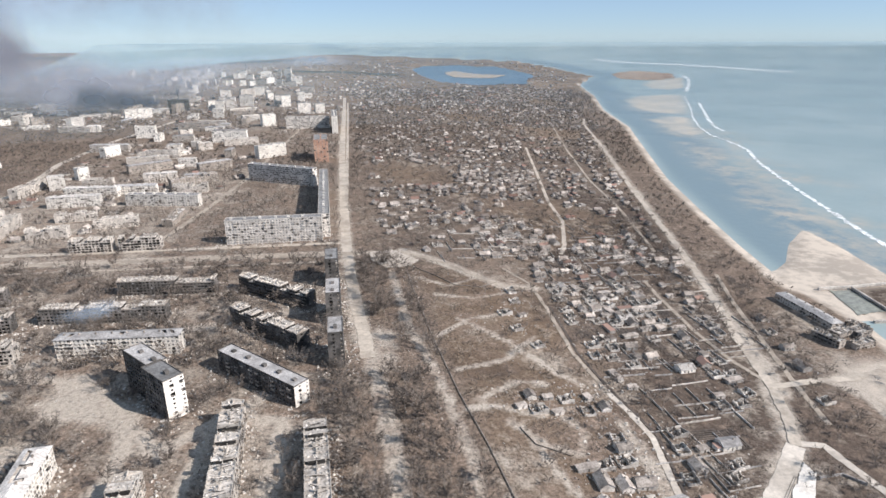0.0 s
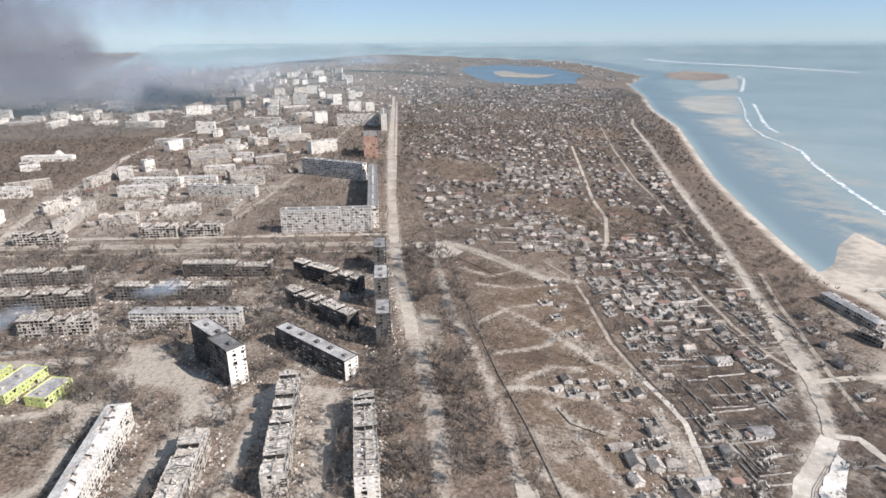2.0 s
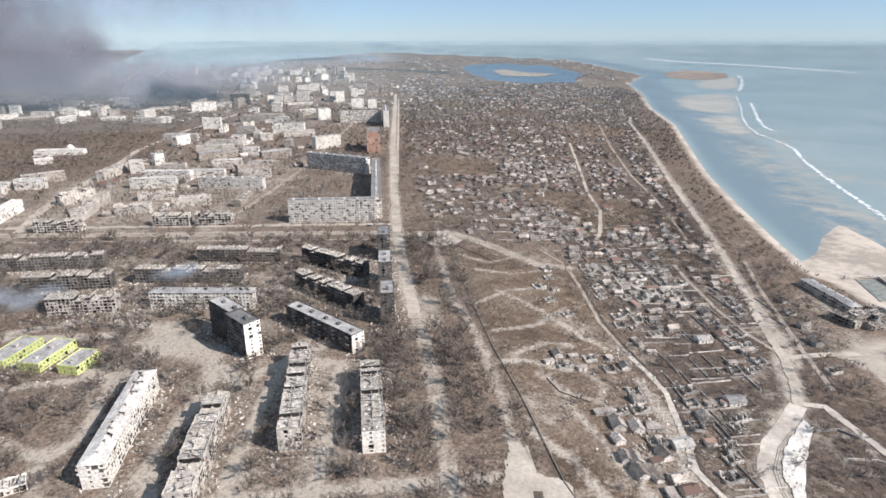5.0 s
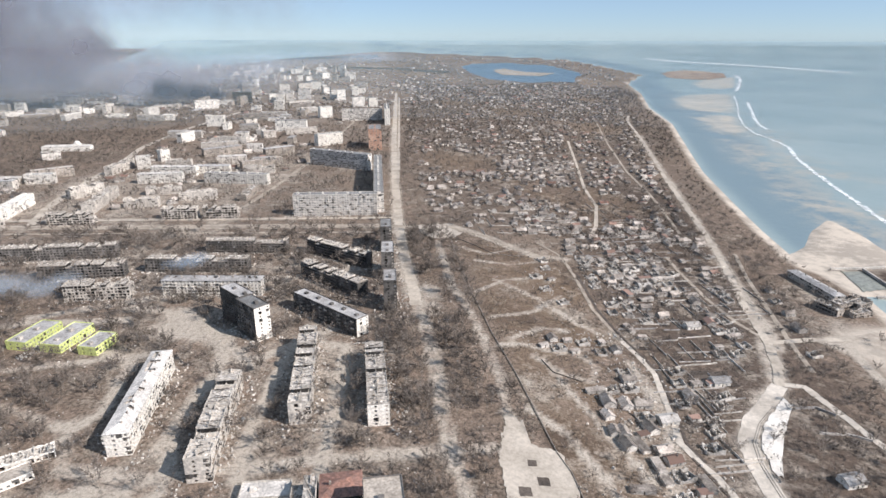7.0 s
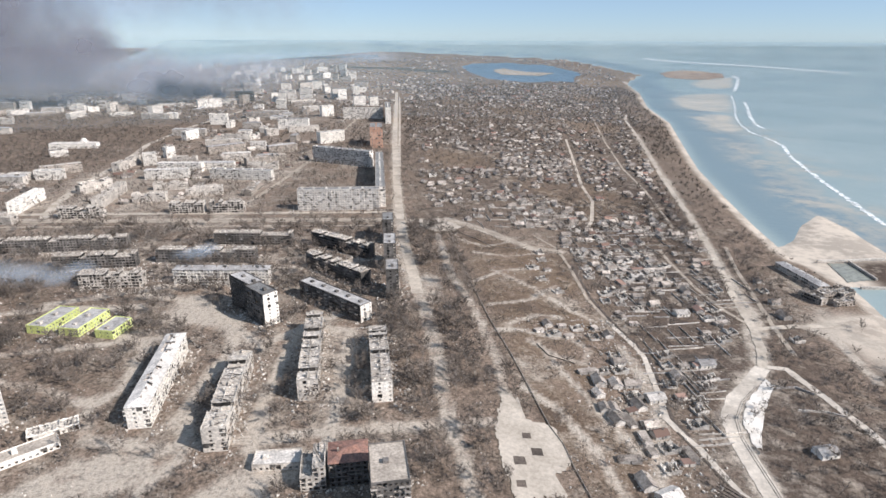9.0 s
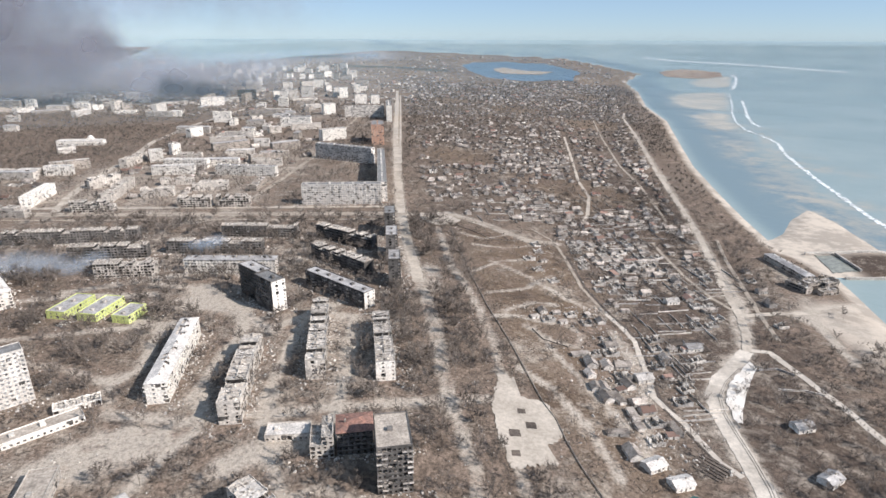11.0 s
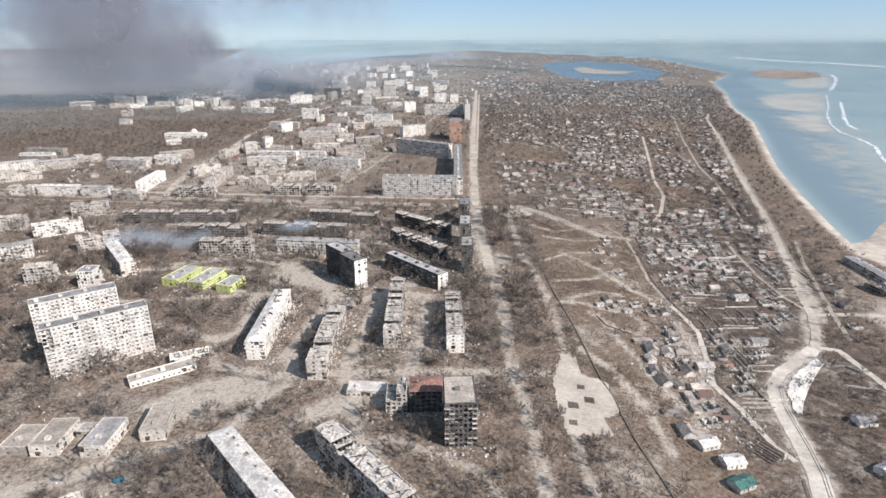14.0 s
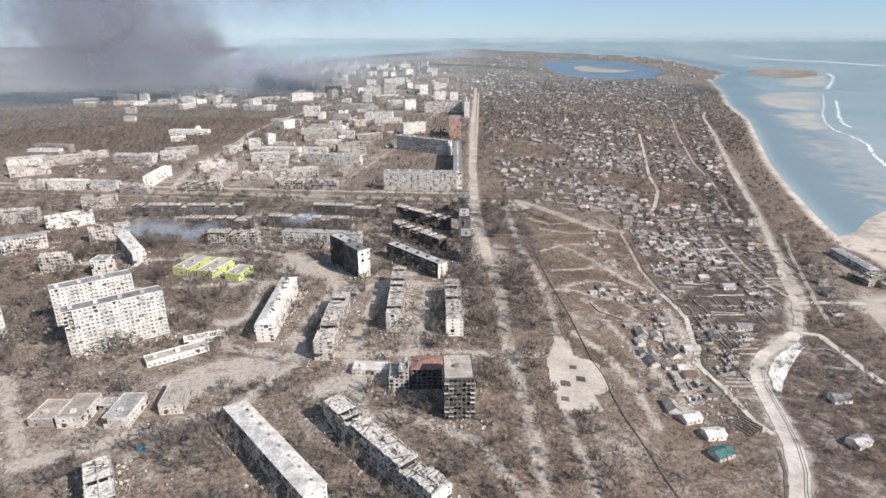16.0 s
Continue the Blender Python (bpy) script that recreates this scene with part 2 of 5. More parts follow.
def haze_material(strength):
    """Haze painted on thin sheets: an even pale blue that clears with height (its own z from 0 to 1)."""
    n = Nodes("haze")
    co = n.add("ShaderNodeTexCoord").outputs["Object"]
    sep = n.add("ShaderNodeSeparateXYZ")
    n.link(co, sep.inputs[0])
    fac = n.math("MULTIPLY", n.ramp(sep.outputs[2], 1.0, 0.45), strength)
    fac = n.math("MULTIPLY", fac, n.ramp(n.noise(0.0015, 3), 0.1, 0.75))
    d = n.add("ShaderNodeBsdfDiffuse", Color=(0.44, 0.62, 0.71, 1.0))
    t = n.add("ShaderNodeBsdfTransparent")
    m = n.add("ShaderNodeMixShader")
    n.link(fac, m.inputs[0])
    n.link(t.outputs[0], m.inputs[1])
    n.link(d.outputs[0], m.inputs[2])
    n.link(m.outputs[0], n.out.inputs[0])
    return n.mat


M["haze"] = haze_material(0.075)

# ---- lie of the land ----
SEA, FAR_IN, FAR_OUT, FAR_TOP = -14.0, 2600.0, 4600.0, 182.0
COAST = [(330, -600), (350, 0), (394, 206), (413, 286), (420, 323), (418, 380), (412, 433), (427, 522), (454, 653), (504, 876),
         (562, 1074), (692, 1510), (765, 1904), (915, 2437), (1007, 2904), (1190, 3218), (1080, 3504), (994, 3714), (886, 3883),
         (717, 3992), (462, 4104), (153, 4203), (-87, 4305), (-400, 4420), (-900, 5200)]
SPIT = [(400, 425), (445, 462), (495, 525), (546, 575), (545, 510), (523, 400), (527, 318), (430, 316), (400, 330)]
BARS = [
    ("brown_bar", [(1298, 3240), (1357, 3314), (1476, 3328), (1569, 3241), (1606, 3146), (1559, 3031), (1438, 2971), (1322, 3015), (1275, 3091)]),
    ("pale_bar", [(1291, 2842), (1405, 3000), (1518, 3019), (1612, 3039), (1552, 2883), (1439, 2664), (1334, 2610), (1273, 2685)]),
    ("pale_bar", [(966, 2236), (1094, 2409), (1203, 2433), (1324, 2452), (1186, 2133), (1054, 1852), (967, 1771), (899, 1832), (885, 1969)]),
    ("pale_bar", [(792, 1600), (872, 1725), (946, 1726), (972, 1684), (892, 1505), (832, 1355), (778, 1335), (761, 1415)]),
]
LAKE = [(167, 3580), (243, 3700), (492, 3709), (691, 3618), (793, 3436), (837, 3199), (711, 2910), (494, 2811), (289, 3012), (204, 3330)]


def ease(a, b, v):
    q = np.clip((v - a) / (b - a), 0, 1)
    return q * q * (3 - 2 * q)


def lift(z, x, y):
    """The far country climbs gently to the horizon."""
    q = np.clip((np.hypot(x, y) - FAR_IN) / (FAR_OUT - FAR_IN), 0, 1.0)
    return z + (FAR_TOP - z) * q * q


def inland(x, y):
    """Metres from the shore, positive on land."""
    p = np.array(COAST, float)
    return (np.interp(y, p[:, 1], p[:, 0]) - x) * 0.95


def inside(poly, x, y):
    """How far inside a polygon, in metres (negative outside)."""
    x, y = np.asarray(x, float), np.asarray(y, float)
    hit, near = np.zeros(x.shape, bool), np.full(x.shape, 1e9)
    for (ax, ay), (bx, by) in zip(poly, poly[1:] + poly[:1]):
        hit ^= ((ay > y) != (by > y)) & (x < (bx - ax) * (y - ay) / (by - ay + 1e-9) + ax)
        q = np.clip(((x - ax) * (bx - ax) + (y - ay) * (by - ay)) / ((bx - ax) ** 2 + (by - ay) ** 2), 0, 1)
        near = np.minimum(near, np.hypot(x - ax - q * (bx - ax), y - ay - q * (by - ay)))
    return np.where(hit, near, -near)


def land(x, y):
    x, y = np.asarray(x, float), np.asarray(y, float)
    c = inland(x, y)
    z = 3 - 13 * ease(380, 170, c)
    z = np.where(c < 40, -10 - 8 * ease(40, -40, c), z)
    z = np.maximum(z, -18 + 5.6 * ease(-22, 12, inside(SPIT, x, y)))
    shoal = np.sin(x * 0.021 + 1.3 * np.sin(y * 0.004)) * np.sin(y * 0.006 + x * 0.006)
    z = z + np.where(c < -30, 3.7 * np.maximum(shoal, 0) * ease(-330, -200, c) * ease(-30, -90, c), 0)
    hills = 6 * ease(3400, 4300, y) * (0.5 + 0.5 * np.sin(x * 0.0031 + 0.7)) * ease(0, 700, c) * ease(900, 300, x)
    q = ease(2600, 4600, np.hypot(x, y))
    z = np.where(z < SEA - 0.3, lift(SEA, x, y) + (z - SEA) - 25 * q, lift(z, x, y) + 5 * q * (c > 0)) + hills
    z = z - 58 * q * ease(-300, -2400, x) - 16 * ease(3700, 4500, np.hypot(x, y)) * (c > 0)
    return z - 6 * ease(-10, 60, inside(LAKE, x, y))


def ground_at(x, y):
    return float(land(x, y))


ROADS = {}


def near_road(x, y, gap=3.0):
    hit = np.zeros(np.shape(x), bool)
    for pts, width in ROADS.values():
        for (ax, ay), (bx, by) in zip(pts, pts[1:]):
            q = np.clip(((x - ax) * (bx - ax) + (y - ay) * (by - ay)) / ((bx - ax) ** 2 + (by - ay) ** 2 + 1e-9), 0, 1)
            hit |= np.hypot(x - ax - q * (bx - ax), y - ay - q * (by - ay)) < width / 2 + gap
    return hit


PLOTS = []  # footprints of buildings: x, y, turn, half length, half width


def near_building(x, y, gap=2.0):
    hit = np.zeros(np.shape(x), bool)
    for px, py, turn, hl, hw in PLOTS:
        c, s = math.cos(radians(turn)), math.sin(radians(turn))
        u, v = (x - px) * c + (y - py) * s, -(x - px) * s + (y - py) * c
        hit |= (np.abs(u) < hl + gap) & (np.abs(v) < hw + gap)
    return hit


# ---- mesh helpers ----
class Build:
    """Vertices and faces of one mesh."""

    def __init__(self):
        self.v, self.f, self.m = [], [], []

    def face(self, pts, m=0):
        n = len(self.v)
        self.v.extend(pts)
        self.f.append(tuple(range(n, n + len(pts))))
        self.m.append(m)

    def box(self, x0, x1, y0, y1, z0, z1, m=0, turn=None):
        p = [(x, y, z) for z in (z0, z1) for x, y in ((x0, y0), (x1, y0), (x1, y1), (x0, y1))]
        if turn:
            p = [tuple(turn @ Vector(q)) for q in p]
        n = len(self.v)
        self.v.extend(p)
        for q in ((3, 2, 1, 0), (4, 5, 6, 7), (0, 1, 5, 4), (1, 2, 6, 5), (2, 3, 7, 6), (3, 0, 4, 7)):
            self.f.append(tuple(n + i for i in q))
            self.m.append(m)

    def stub(self, x0, x1, y0, y1, z0, za, zb, m=0):
        """A broken piece of wall, its top sloping from za to zb along its longer side."""
        p = [(x0, y0), (x1, y0), (x1, y1), (x0, y1)]
        top = (za, zb, zb, za) if x1 - x0 > y1 - y0 else (za, za, zb, zb)
        n = len(self.v)
        self.v.extend((x, y, z0) for x, y in p)
        self.v.extend((x, y, z) for (x, y), z in zip(p, top))
        for q in ((4, 5, 6, 7), (0, 1, 5, 4), (1, 2, 6, 5), (2, 3, 7, 6), (3, 0, 4, 7)):
            self.f.append(tuple(n + i for i in q))
            self.m.append(m)

    def stepped(self, runs, y0, y1, z0):
        """A body with a stepped top. runs: x from, x to, height."""
        ring = [(runs[0][0], z0)]
        for xa, xb, h in runs:
            ring += [(xa, h), (xb, h)]
        ring.append((runs[-1][1], z0))
        n, k = len(self.v), len(ring)
        self.v.extend((x, y, z) for y in (y0, y1) for x, z in ring)
        self.f += [tuple(range(n + k - 1, n - 1, -1)), tuple(range(n + k, n + 2 * k))]
        self.f += [(n + i, n + (i + 1) % k, n + k + (i + 1) % k, n + k + i) for i in range(k)]
        self.m += [0] * (k + 2)

    def taper(self, a, b, ra, rb, sides=4, m=0):
        """A limb from a to b."""
        a, b = Vector(a), Vector(b)
        q = (b - a).to_track_quat("Z", "Y")
        n = len(self.v)
        for c, r in ((a, ra), (b, rb)):
            for i in range(sides):
                w = 2 * math.pi * i / sides
                self.v.append(tuple(c + q @ Vector((r * math.cos(w), r * math.sin(w), 0))))
        for i in range(sides):
            j = (i + 1) % sides
            self.f.append((n + i, n + j, n + sides + j, n + sides + i))
            self.m.append(m)

    def mesh(self, name, mats):
        me = bpy.data.meshes.new(name)
        me.from_pydata(self.v, [], self.f)
        for k in mats:
            me.materials.append(M[k])
        if len(mats) > 1:
            me.polygons.foreach_set("material_index", self.m)
        me.update()
        return me


def part(name, build, mats, parent=None, label=""):
    """One mesh object under a thing or a part."""
    me = build.mesh(name, mats if isinstance(mats, (list, tuple)) else [mats]) if isinstance(build, Build) else build
    ob = new(name, me)
    if parent:
        ob.parent = parent
    return tagged(ob, label)


def thing(name, m, label, category, group=""):
    ob = new(name)
    ob.matrix_basis = m
    return tagged(ob, label, category, group)


# ---- ground and sea ----
def axis(lo, hi, fine_lo, fine_hi, step, grow):
    mid = list(np.arange(fine_lo, fine_hi + 0.1, step))
    up, s = [mid[-1]], step
    while up[-1] < hi:
        s *= grow
        up.append(up[-1] + s)
    down, s = [mid[0]], step
    while down[-1] > lo:
        s *= grow
        down.append(down[-1] - s)
    return np.array(down[:0:-1] + mid + up[1:])


def sheet(name, xs, ys, height, mat):
    gx, gy = np.meshgrid(xs, ys)
    gz = height(gx, gy)
    nx, ny = len(xs), len(ys)
    idx = np.arange(nx * ny).reshape(ny, nx)
    quads = np.stack([idx[:-1, :-1], idx[:-1, 1:], idx[1:, 1:], idx[1:, :-1]], -1).reshape(-1, 4)
    me = bpy.data.meshes.new(name)
    me.vertices.add(nx * ny)
    me.vertices.foreach_set("co", np.stack([gx, gy, gz], -1).astype(np.float32).ravel())
    me.loops.add(quads.size)
    me.loops.foreach_set("vertex_index", quads.astype(np.int32).ravel())
    me.polygons.add(len(quads))
    me.polygons.foreach_set("loop_start", np.arange(0, quads.size, 4, dtype=np.int32))
    me.materials.append(M[mat])
    me.update(calc_edges=True)
    me.shade_smooth()
    return new(name, me), gx, gy, gz


def wobble(x, y, scale, seed=0.0):
    return (np.sin(x * scale + seed) * np.cos(y * scale * 1.3 + 2 * seed) + np.sin((x + y) * scale * 0.61 + 3 * seed)) * 0.5


xs = axis(-5200, 5200, -340, 350, 3.6, 1.035)
ys = axis(-900, 5200, -140, 500, 3.6, 1.03)
ground, gx, gy, gz = sheet("ground", xs, ys, land, "ground")
tagged(ground, "dusty brown earth with dry grass, sand and rubble", "ground", kind="structure")
cd = inland(gx, gy)
west = ease(30, -60, gx + 0.07 * gy)


def along(pts, width, px, py):
    """1 on a line of that width, 0 beside it."""
    d = np.full(px.shape, 1e9)
    for (ax, ay), (bx, by) in zip(pts, pts[1:]):
        q = np.clip(((px - ax) * (bx - ax) + (py - ay) * (by - ay)) / ((bx - ax) ** 2 + (by - ay) ** 2), 0, 1)
        d = np.minimum(d, np.hypot(px - ax - q * (bx - ax), py - ay - q * (by - ay)))
    return ease(width * 0.75, width * 0.25, d)


WAYS = [
    ([(32, -130), (29, -52), (22, 13), (14, 63), (8, 109), (3, 168), (-3, 220), (-9, 262)], 9), ([(17, 56), (9, 70), (1, 145), (-4, 185), (-11, 270)], 6),
    ([(60, -110), (53, -34), (50, -17), (46, 20)], 6), ([(50, 104), (46, 120), (46, 155), (39, 216), (32, 259), (19, 311), (12, 380), (6, 440)], 8),
    ([(-155, 80), (-150, 180), (-165, 215), (-225, 262), (-260, 270)], 9), ([(-60, 60), (-62, 150), (-64, 200), (-100, 205)], 9),
    ([(-200, 66), (-150, 58), (-60, 72), (-10, 78), (35, 84)], 9), ([(-160, -10), (-140, 55), (-150, 90)], 8), ([(-420, 150), (-330, 160), (-200, 190)], 7),
    ([(-18, 290), (-30, 398), (-40, 495), (-58, 740), (-80, 1090), (-118, 1868)], 15), ([(-900, 494), (-58, 499), (25, 491)], 14), ([(-900, 521), (-46, 533)], 9),
    ([(167, -27), (179, 11), (184, 60), (192, 100), (225, 139), (245, 160), (271, 225)], 15), ([(272, 210), (296, 310), (347, 523), (517, 1281)], 12), ([(49, 203), (71, 206), (96, 196), (120, 205)], 5),
    ([(-60, 250), (-130, 175), (-210, 262)], 10), ([(-110, 20), (-90, 40), (-50, 45)], 22), ([(-5, 262), (-5, 300)], 26), ([(-210, 230), (-165, 215)], 26),
    ([(-205, 10), (-160, 40)], 26), ([(20, 500), (60, 462), (110, 405), (142, 400)], 14), ([(120, 30), (150, 110), (148, 190)], 10), ([(-330, 250), (-160, 330), (-60, 360)], 12), ([(75, 190), (95, 165), (112, 160), (120, 180), (106, 202)], 6), ([(60, 125), (80, 100), (95, 60), (102, 15)], 6),
    ([(84, 175), (98, 130), (112, 90), (120, 60)], 5), ([(60, 330), (95, 290), (120, 250), (135, 230)], 5), ([(-215, 15), (-190, 45), (-160, 45)], 14), ([(-420, 0), (-330, 10), (-260, -60)], 9),
    ([(-300, -90), (-240, -62), (-170, -10)], 10), ([(-350, 140), (-260, 120), (-215, 100), (-200, 66)], 8), ([(-420, 215), (-330, 240), (-250, 245)], 10),
    ([(-260, 200), (-215, 180), (-205, 120), (-215, 90)], 7), ([(-105, 200), (-108, 120), (-105, 60), (-80, 0), (-30, -60)], 8), ([(-100, -20), (-60, 0), (-10, -20), (20, -60)], 7),
    ([(40, 300), (70, 330), (100, 340)], 5), ([(50, 250), (85, 262), (118, 300)], 5), ([(62, 215), (90, 235), (110, 232)], 5), ([(45, 380), (80, 372), (120, 390)], 5), ([(35, 420), (60, 400), (85, 420)], 5),
    ([(324, 222), (404, 246)], 16), ([(328, 201), (318, 140)], 8), ([(330, 212), (360, 190), (400, 200)], 22),
]
trod = np.zeros_like(gx)
for pts, wide in WAYS:
    trod = np.maximum(trod, along(pts, wide, gx, gy))
dust = 0.06 * west * ease(620, 470, gy) + 0.15 * west + 0.06
dust = dust * ease(10, 60, cd) - 0.22 * ease(-230, -330, gx) * ease(360, 280, gy) * ease(60, 120, gy) + 0.12 * wobble(gx, gy, 0.02) - 0.25 * ease(-20, 10, gx) * ease(60, 40, gx) * ease(480, 430, gy)
dust = dust - 0.3 * ease(-550, -640, gx) * ease(740, 840, gy) * ease(1600, 1400, gy)
slope = ease(28, 40, gx - 40 + 0.1 * gy) * ease(175, 140, gx) * ease(470, 420, gy)
dust = dust + 0.22 * ease(-590, -540, gx) * ease(-200, -250, gx) * ease(535, 560, gy) * ease(1000, 850, gy)
dust = np.maximum(dust, 0) + 0.68 * trod + slope * 0.4 * np.maximum(wobble(gx, gy, 0.06, 4.0), 0)
grass = (ease(28, 42, gx - 40 + 0.1 * gy) * ease(165, 120, gx) * ease(470, 400, gy)) * 0.44 + 0.10 + 0.12 * wobble(gx, gy, 0.013, 1.0)
grass = grass + 0.16 * wobble(gx * 0.4, gy + gx * 1.6, 0.045, 2.0) * ease(50, 80, gx)
bare = np.maximum(wobble(gx, gy * 0.6, 0.016, 7.0) - 0.15, 0) * ease(0, 60, gx + 0.066 * gy) * ease(430, 560, gy) * ease(60, 150, cd)
grass = grass + 0.75 * bare + 0.5 * ease(2500, 2800, gy) * ease(300, 150, cd)
dug = slope * 1.1 * np.maximum(wobble(gx + 0.5 * gy, gy, 0.045, 5.0), 0) + 0.9 * ease(-1, -12, cd) + ease(150, 190, gx) * ease(60, 100, cd) * 0.72 * ease(900, 400, gy) + 0.62 * ease(0, 60, gx + 0.066 * gy) * ease(450, 520, gy) * ease(40, 120, cd) + 0.2 * ease(-500, -800, gx) * ease(1000, 1300, gy)
bed = gz - lift(SEA, gx, gy)
sandy = np.clip(ease(17, 7, cd) * ease(-3.2, -0.2, bed) * np.where((gy < 600) & (gy > 230), ease(-40, -15, cd), 1) + ease(-12, 0, inside(SPIT, gx, gy)) * ease(368, 392, gy), 0, 1)
sandy = np.maximum(sandy, ease(318, 345, gx) * ease(262, 235, gy) * ease(90, 60, cd) * 0.8)
dug = dug - 0.6 * bare
dust = dust + 0.13 * ease(160, 210, gx) * ease(420, 260, gy) * ease(20, 60, cd) + 0.10 * ease(0, 60, gx + 0.066 * gy) * ease(450, 560, gy) * ease(60, 130, cd)
soil = np.stack([dust, grass, dug, np.ones_like(dust)], -1).astype(np.float32)
at = ground.data.attributes.new("soil", "FLOAT_COLOR", "POINT")
at.data.foreach_set("color", np.clip(soil, 0, 1).ravel())
at = ground.data.attributes.new("sand", "FLOAT", "POINT")
at.data.foreach_set("value", sandy.astype(np.float32).ravel())

wx = axis(-1800, 5200, 380, 1000, 9.0, 1.04)
wy = axis(-900, 5200, 150, 1500, 12.0, 1.025)
water, sx, sy, _ = sheet("water", wx, wy, lambda x, y: lift(SEA, x, y), "water")
wc = inland(sx, sy)
# where the sky's reflection is coloured into the water
lagoon_sky = ease(0, -25, wc) * ease(-190, -110, wc + 35 * wobble(sx, sy, 0.012)) * ease(300, 420, sy)
silt = np.clip(wobble(sx + 0.3 * sy, sy * 0.45, 0.022, 0.4) + 0.75 * wobble(sx, sy, 0.06, 2.0) + 0.38, 0, 1) * ease(-40, -110, wc) * ease(-330, -200, wc) * ease(2600, 1700, sy)
for pts, wide in (([(887, 1554), (789, 1288), (727, 1087), (728, 1019), (630, 787), (617, 671)], 45), ([(840, 1240), (760, 1080), (690, 900), (640, 740)], 30), ([(700, 1150), (655, 980), (590, 760), (560, 620)], 40), ([(610, 700), (575, 640), (540, 560)], 50)):
    silt = np.maximum(silt, 0.6 * along(pts, wide, sx, sy))
shoal = np.zeros_like(sx)
for kind, outline in BARS:
    if kind == "pale_bar":
        shoal = np.maximum(shoal, ease(-40, 45, inside(outline, sx, sy)))
tone = np.stack([lagoon_sky, silt, shoal, np.ones_like(wc)], -1).astype(np.float32)
at = water.data.attributes.new("tone", "FLOAT_COLOR", "POINT")
at.data.foreach_set("color", tone.ravel())
tagged(water, "calm grey-green sea with shallow sandbanks", "sea", kind="structure")


def flat_patch(name, pts, mat, up, label, category, kind="structure", grain=1.0):
    """A patch of ground cover with an outline, laid over the land."""
    cx, cy = sum(p[0] for p in pts) / len(pts), sum(p[1] for p in pts) / len(pts)
    ring = []
    for (ax, ay), (bx, by) in zip(pts, pts[1:] + pts[:1]):
        for i in range(12):
            q = i / 12
            x, y = ax + (bx - ax) * q, ay + (by - ay) * q
            k = 1 + 0.12 * noise.noise((x * 0.13 * grain, y * 0.13 * grain, 1.0)) + 0.08 * noise.noise((x * 0.5 * grain, y * 0.5 * grain, 4.0))
            ring.append((cx + (x - cx) * k, cy + (y - cy) * k))
    b = Build()
    levels = (0.0, 0.5, 1.0)
    for lo, hi in zip(levels, levels[1:]):
        for p, q in zip(ring, ring[1:] + ring[:1]):
            quad = [(cx + (p[0] - cx) * s, cy + (p[1] - cy) * s) for s in (lo, hi)]
            quad += [(cx + (q[0] - cx) * s, cy + (q[1] - cy) * s) for s in (hi, lo)]
            if lo == 0.0:
                quad = quad[:3]
            b.face([(x, y, up(x, y)) for x, y in quad])
    return tagged(part(name, b, mat), label, category, kind=kind)


def lake_level(x, y):
    return float(lift(3.0, x, y) + 5 * ease(2600, 4600, np.hypot(x, y))) - 2.0


flat_patch("lake", LAKE, "lake", lambda x, y: lake_level(x, y), "dark blue lake behind the town", "lake", grain=0.05)
ISLAND = [(356, 3401), (430, 3471), (541, 3314), (690, 3250), (606, 3129), (399, 3194)]
flat_patch("lake_island", ISLAND, "dirt", lambda x, y: lake_level(x, y) + 1.5, "low sandy island in the lake", "island", grain=0.06)


def strip(name, pts, width, mat, label, category, rise=0.22, wander=0.0, over=None, kind="structure"):
    """A road or band along a line, draped on the land."""
    ROADS[name + str(len(ROADS))] = (pts, width)
    over = over or ground_at
    line = []
    for (ax, ay), (bx, by) in zip(pts, pts[1:]):
        n = max(1, int(math.hypot(bx - ax, by - ay) / 3.5))
        line += [(ax + (bx - ax) * i / n, ay + (by - ay) * i / n) for i in range(n)]
    line.append(pts[-1])
    b = Build()
    rows = []
    for i, (x, y) in enumerate(line):
        (ax, ay), (bx, by) = line[max(0, i - 1)], line[min(len(line) - 1, i + 1)]
        d = math.hypot(bx - ax, by - ay)
        nx, ny = (by - ay) / d, -(bx - ax) / d
        row = []
        for s in (-1, -0.33, 0.33, 1):
            w = s * width / 2 * (1 + (abs(s) > 0.5) * (wander * noise.noise((x * 0.07, y * 0.07, s * 5.0)) + (0.12 + wander * 0.7) * noise.noise((x * 0.29, y * 0.29, s * 9.0))))
            px, py = x + nx * w, y + ny * w
            row.append((px, py, over(px, py) + rise))
        rows.append(row)
    for p, q in zip(rows, rows[1:]):
        for i in range(3):
            b.face([p[i], p[i + 1], q[i + 1], q[i]])
    return tagged(part(name, b, mat), label, category, kind=kind)


strip("main_road", [(-14, 270), (-16, 295), (-30, 398), (-40, 495), (-58, 740), (-80, 1090), (-118, 1868), (-140, 2300)], 11, "dusty",
      "wide straight dusty avenue strewn with debris", "road", wander=0.25)
strip("side_road", [(-46, 535), (-57, 826), (-95, 1633), (-118, 2100)], 5, "dusty", "narrow dusty service road beside the avenue", "road", 0.24, 0.3)
strip("canal_road", [(172, 20), (165, 32), (159, 67), (152, 86), (149, 97), (154, 124), (158, 153), (161, 174), (157, 199), (151, 222)], 4.2, "chalk",
      "narrow pale lane beside a ditch", "road", wander=0.2)
strip("canal_road", [(151, 222), (147, 247), (142, 274), (143, 359), (141, 412), (122, 451)], 3.2, "dirt", "narrow earth lane between gardens", "road", 0.3, 0.4)
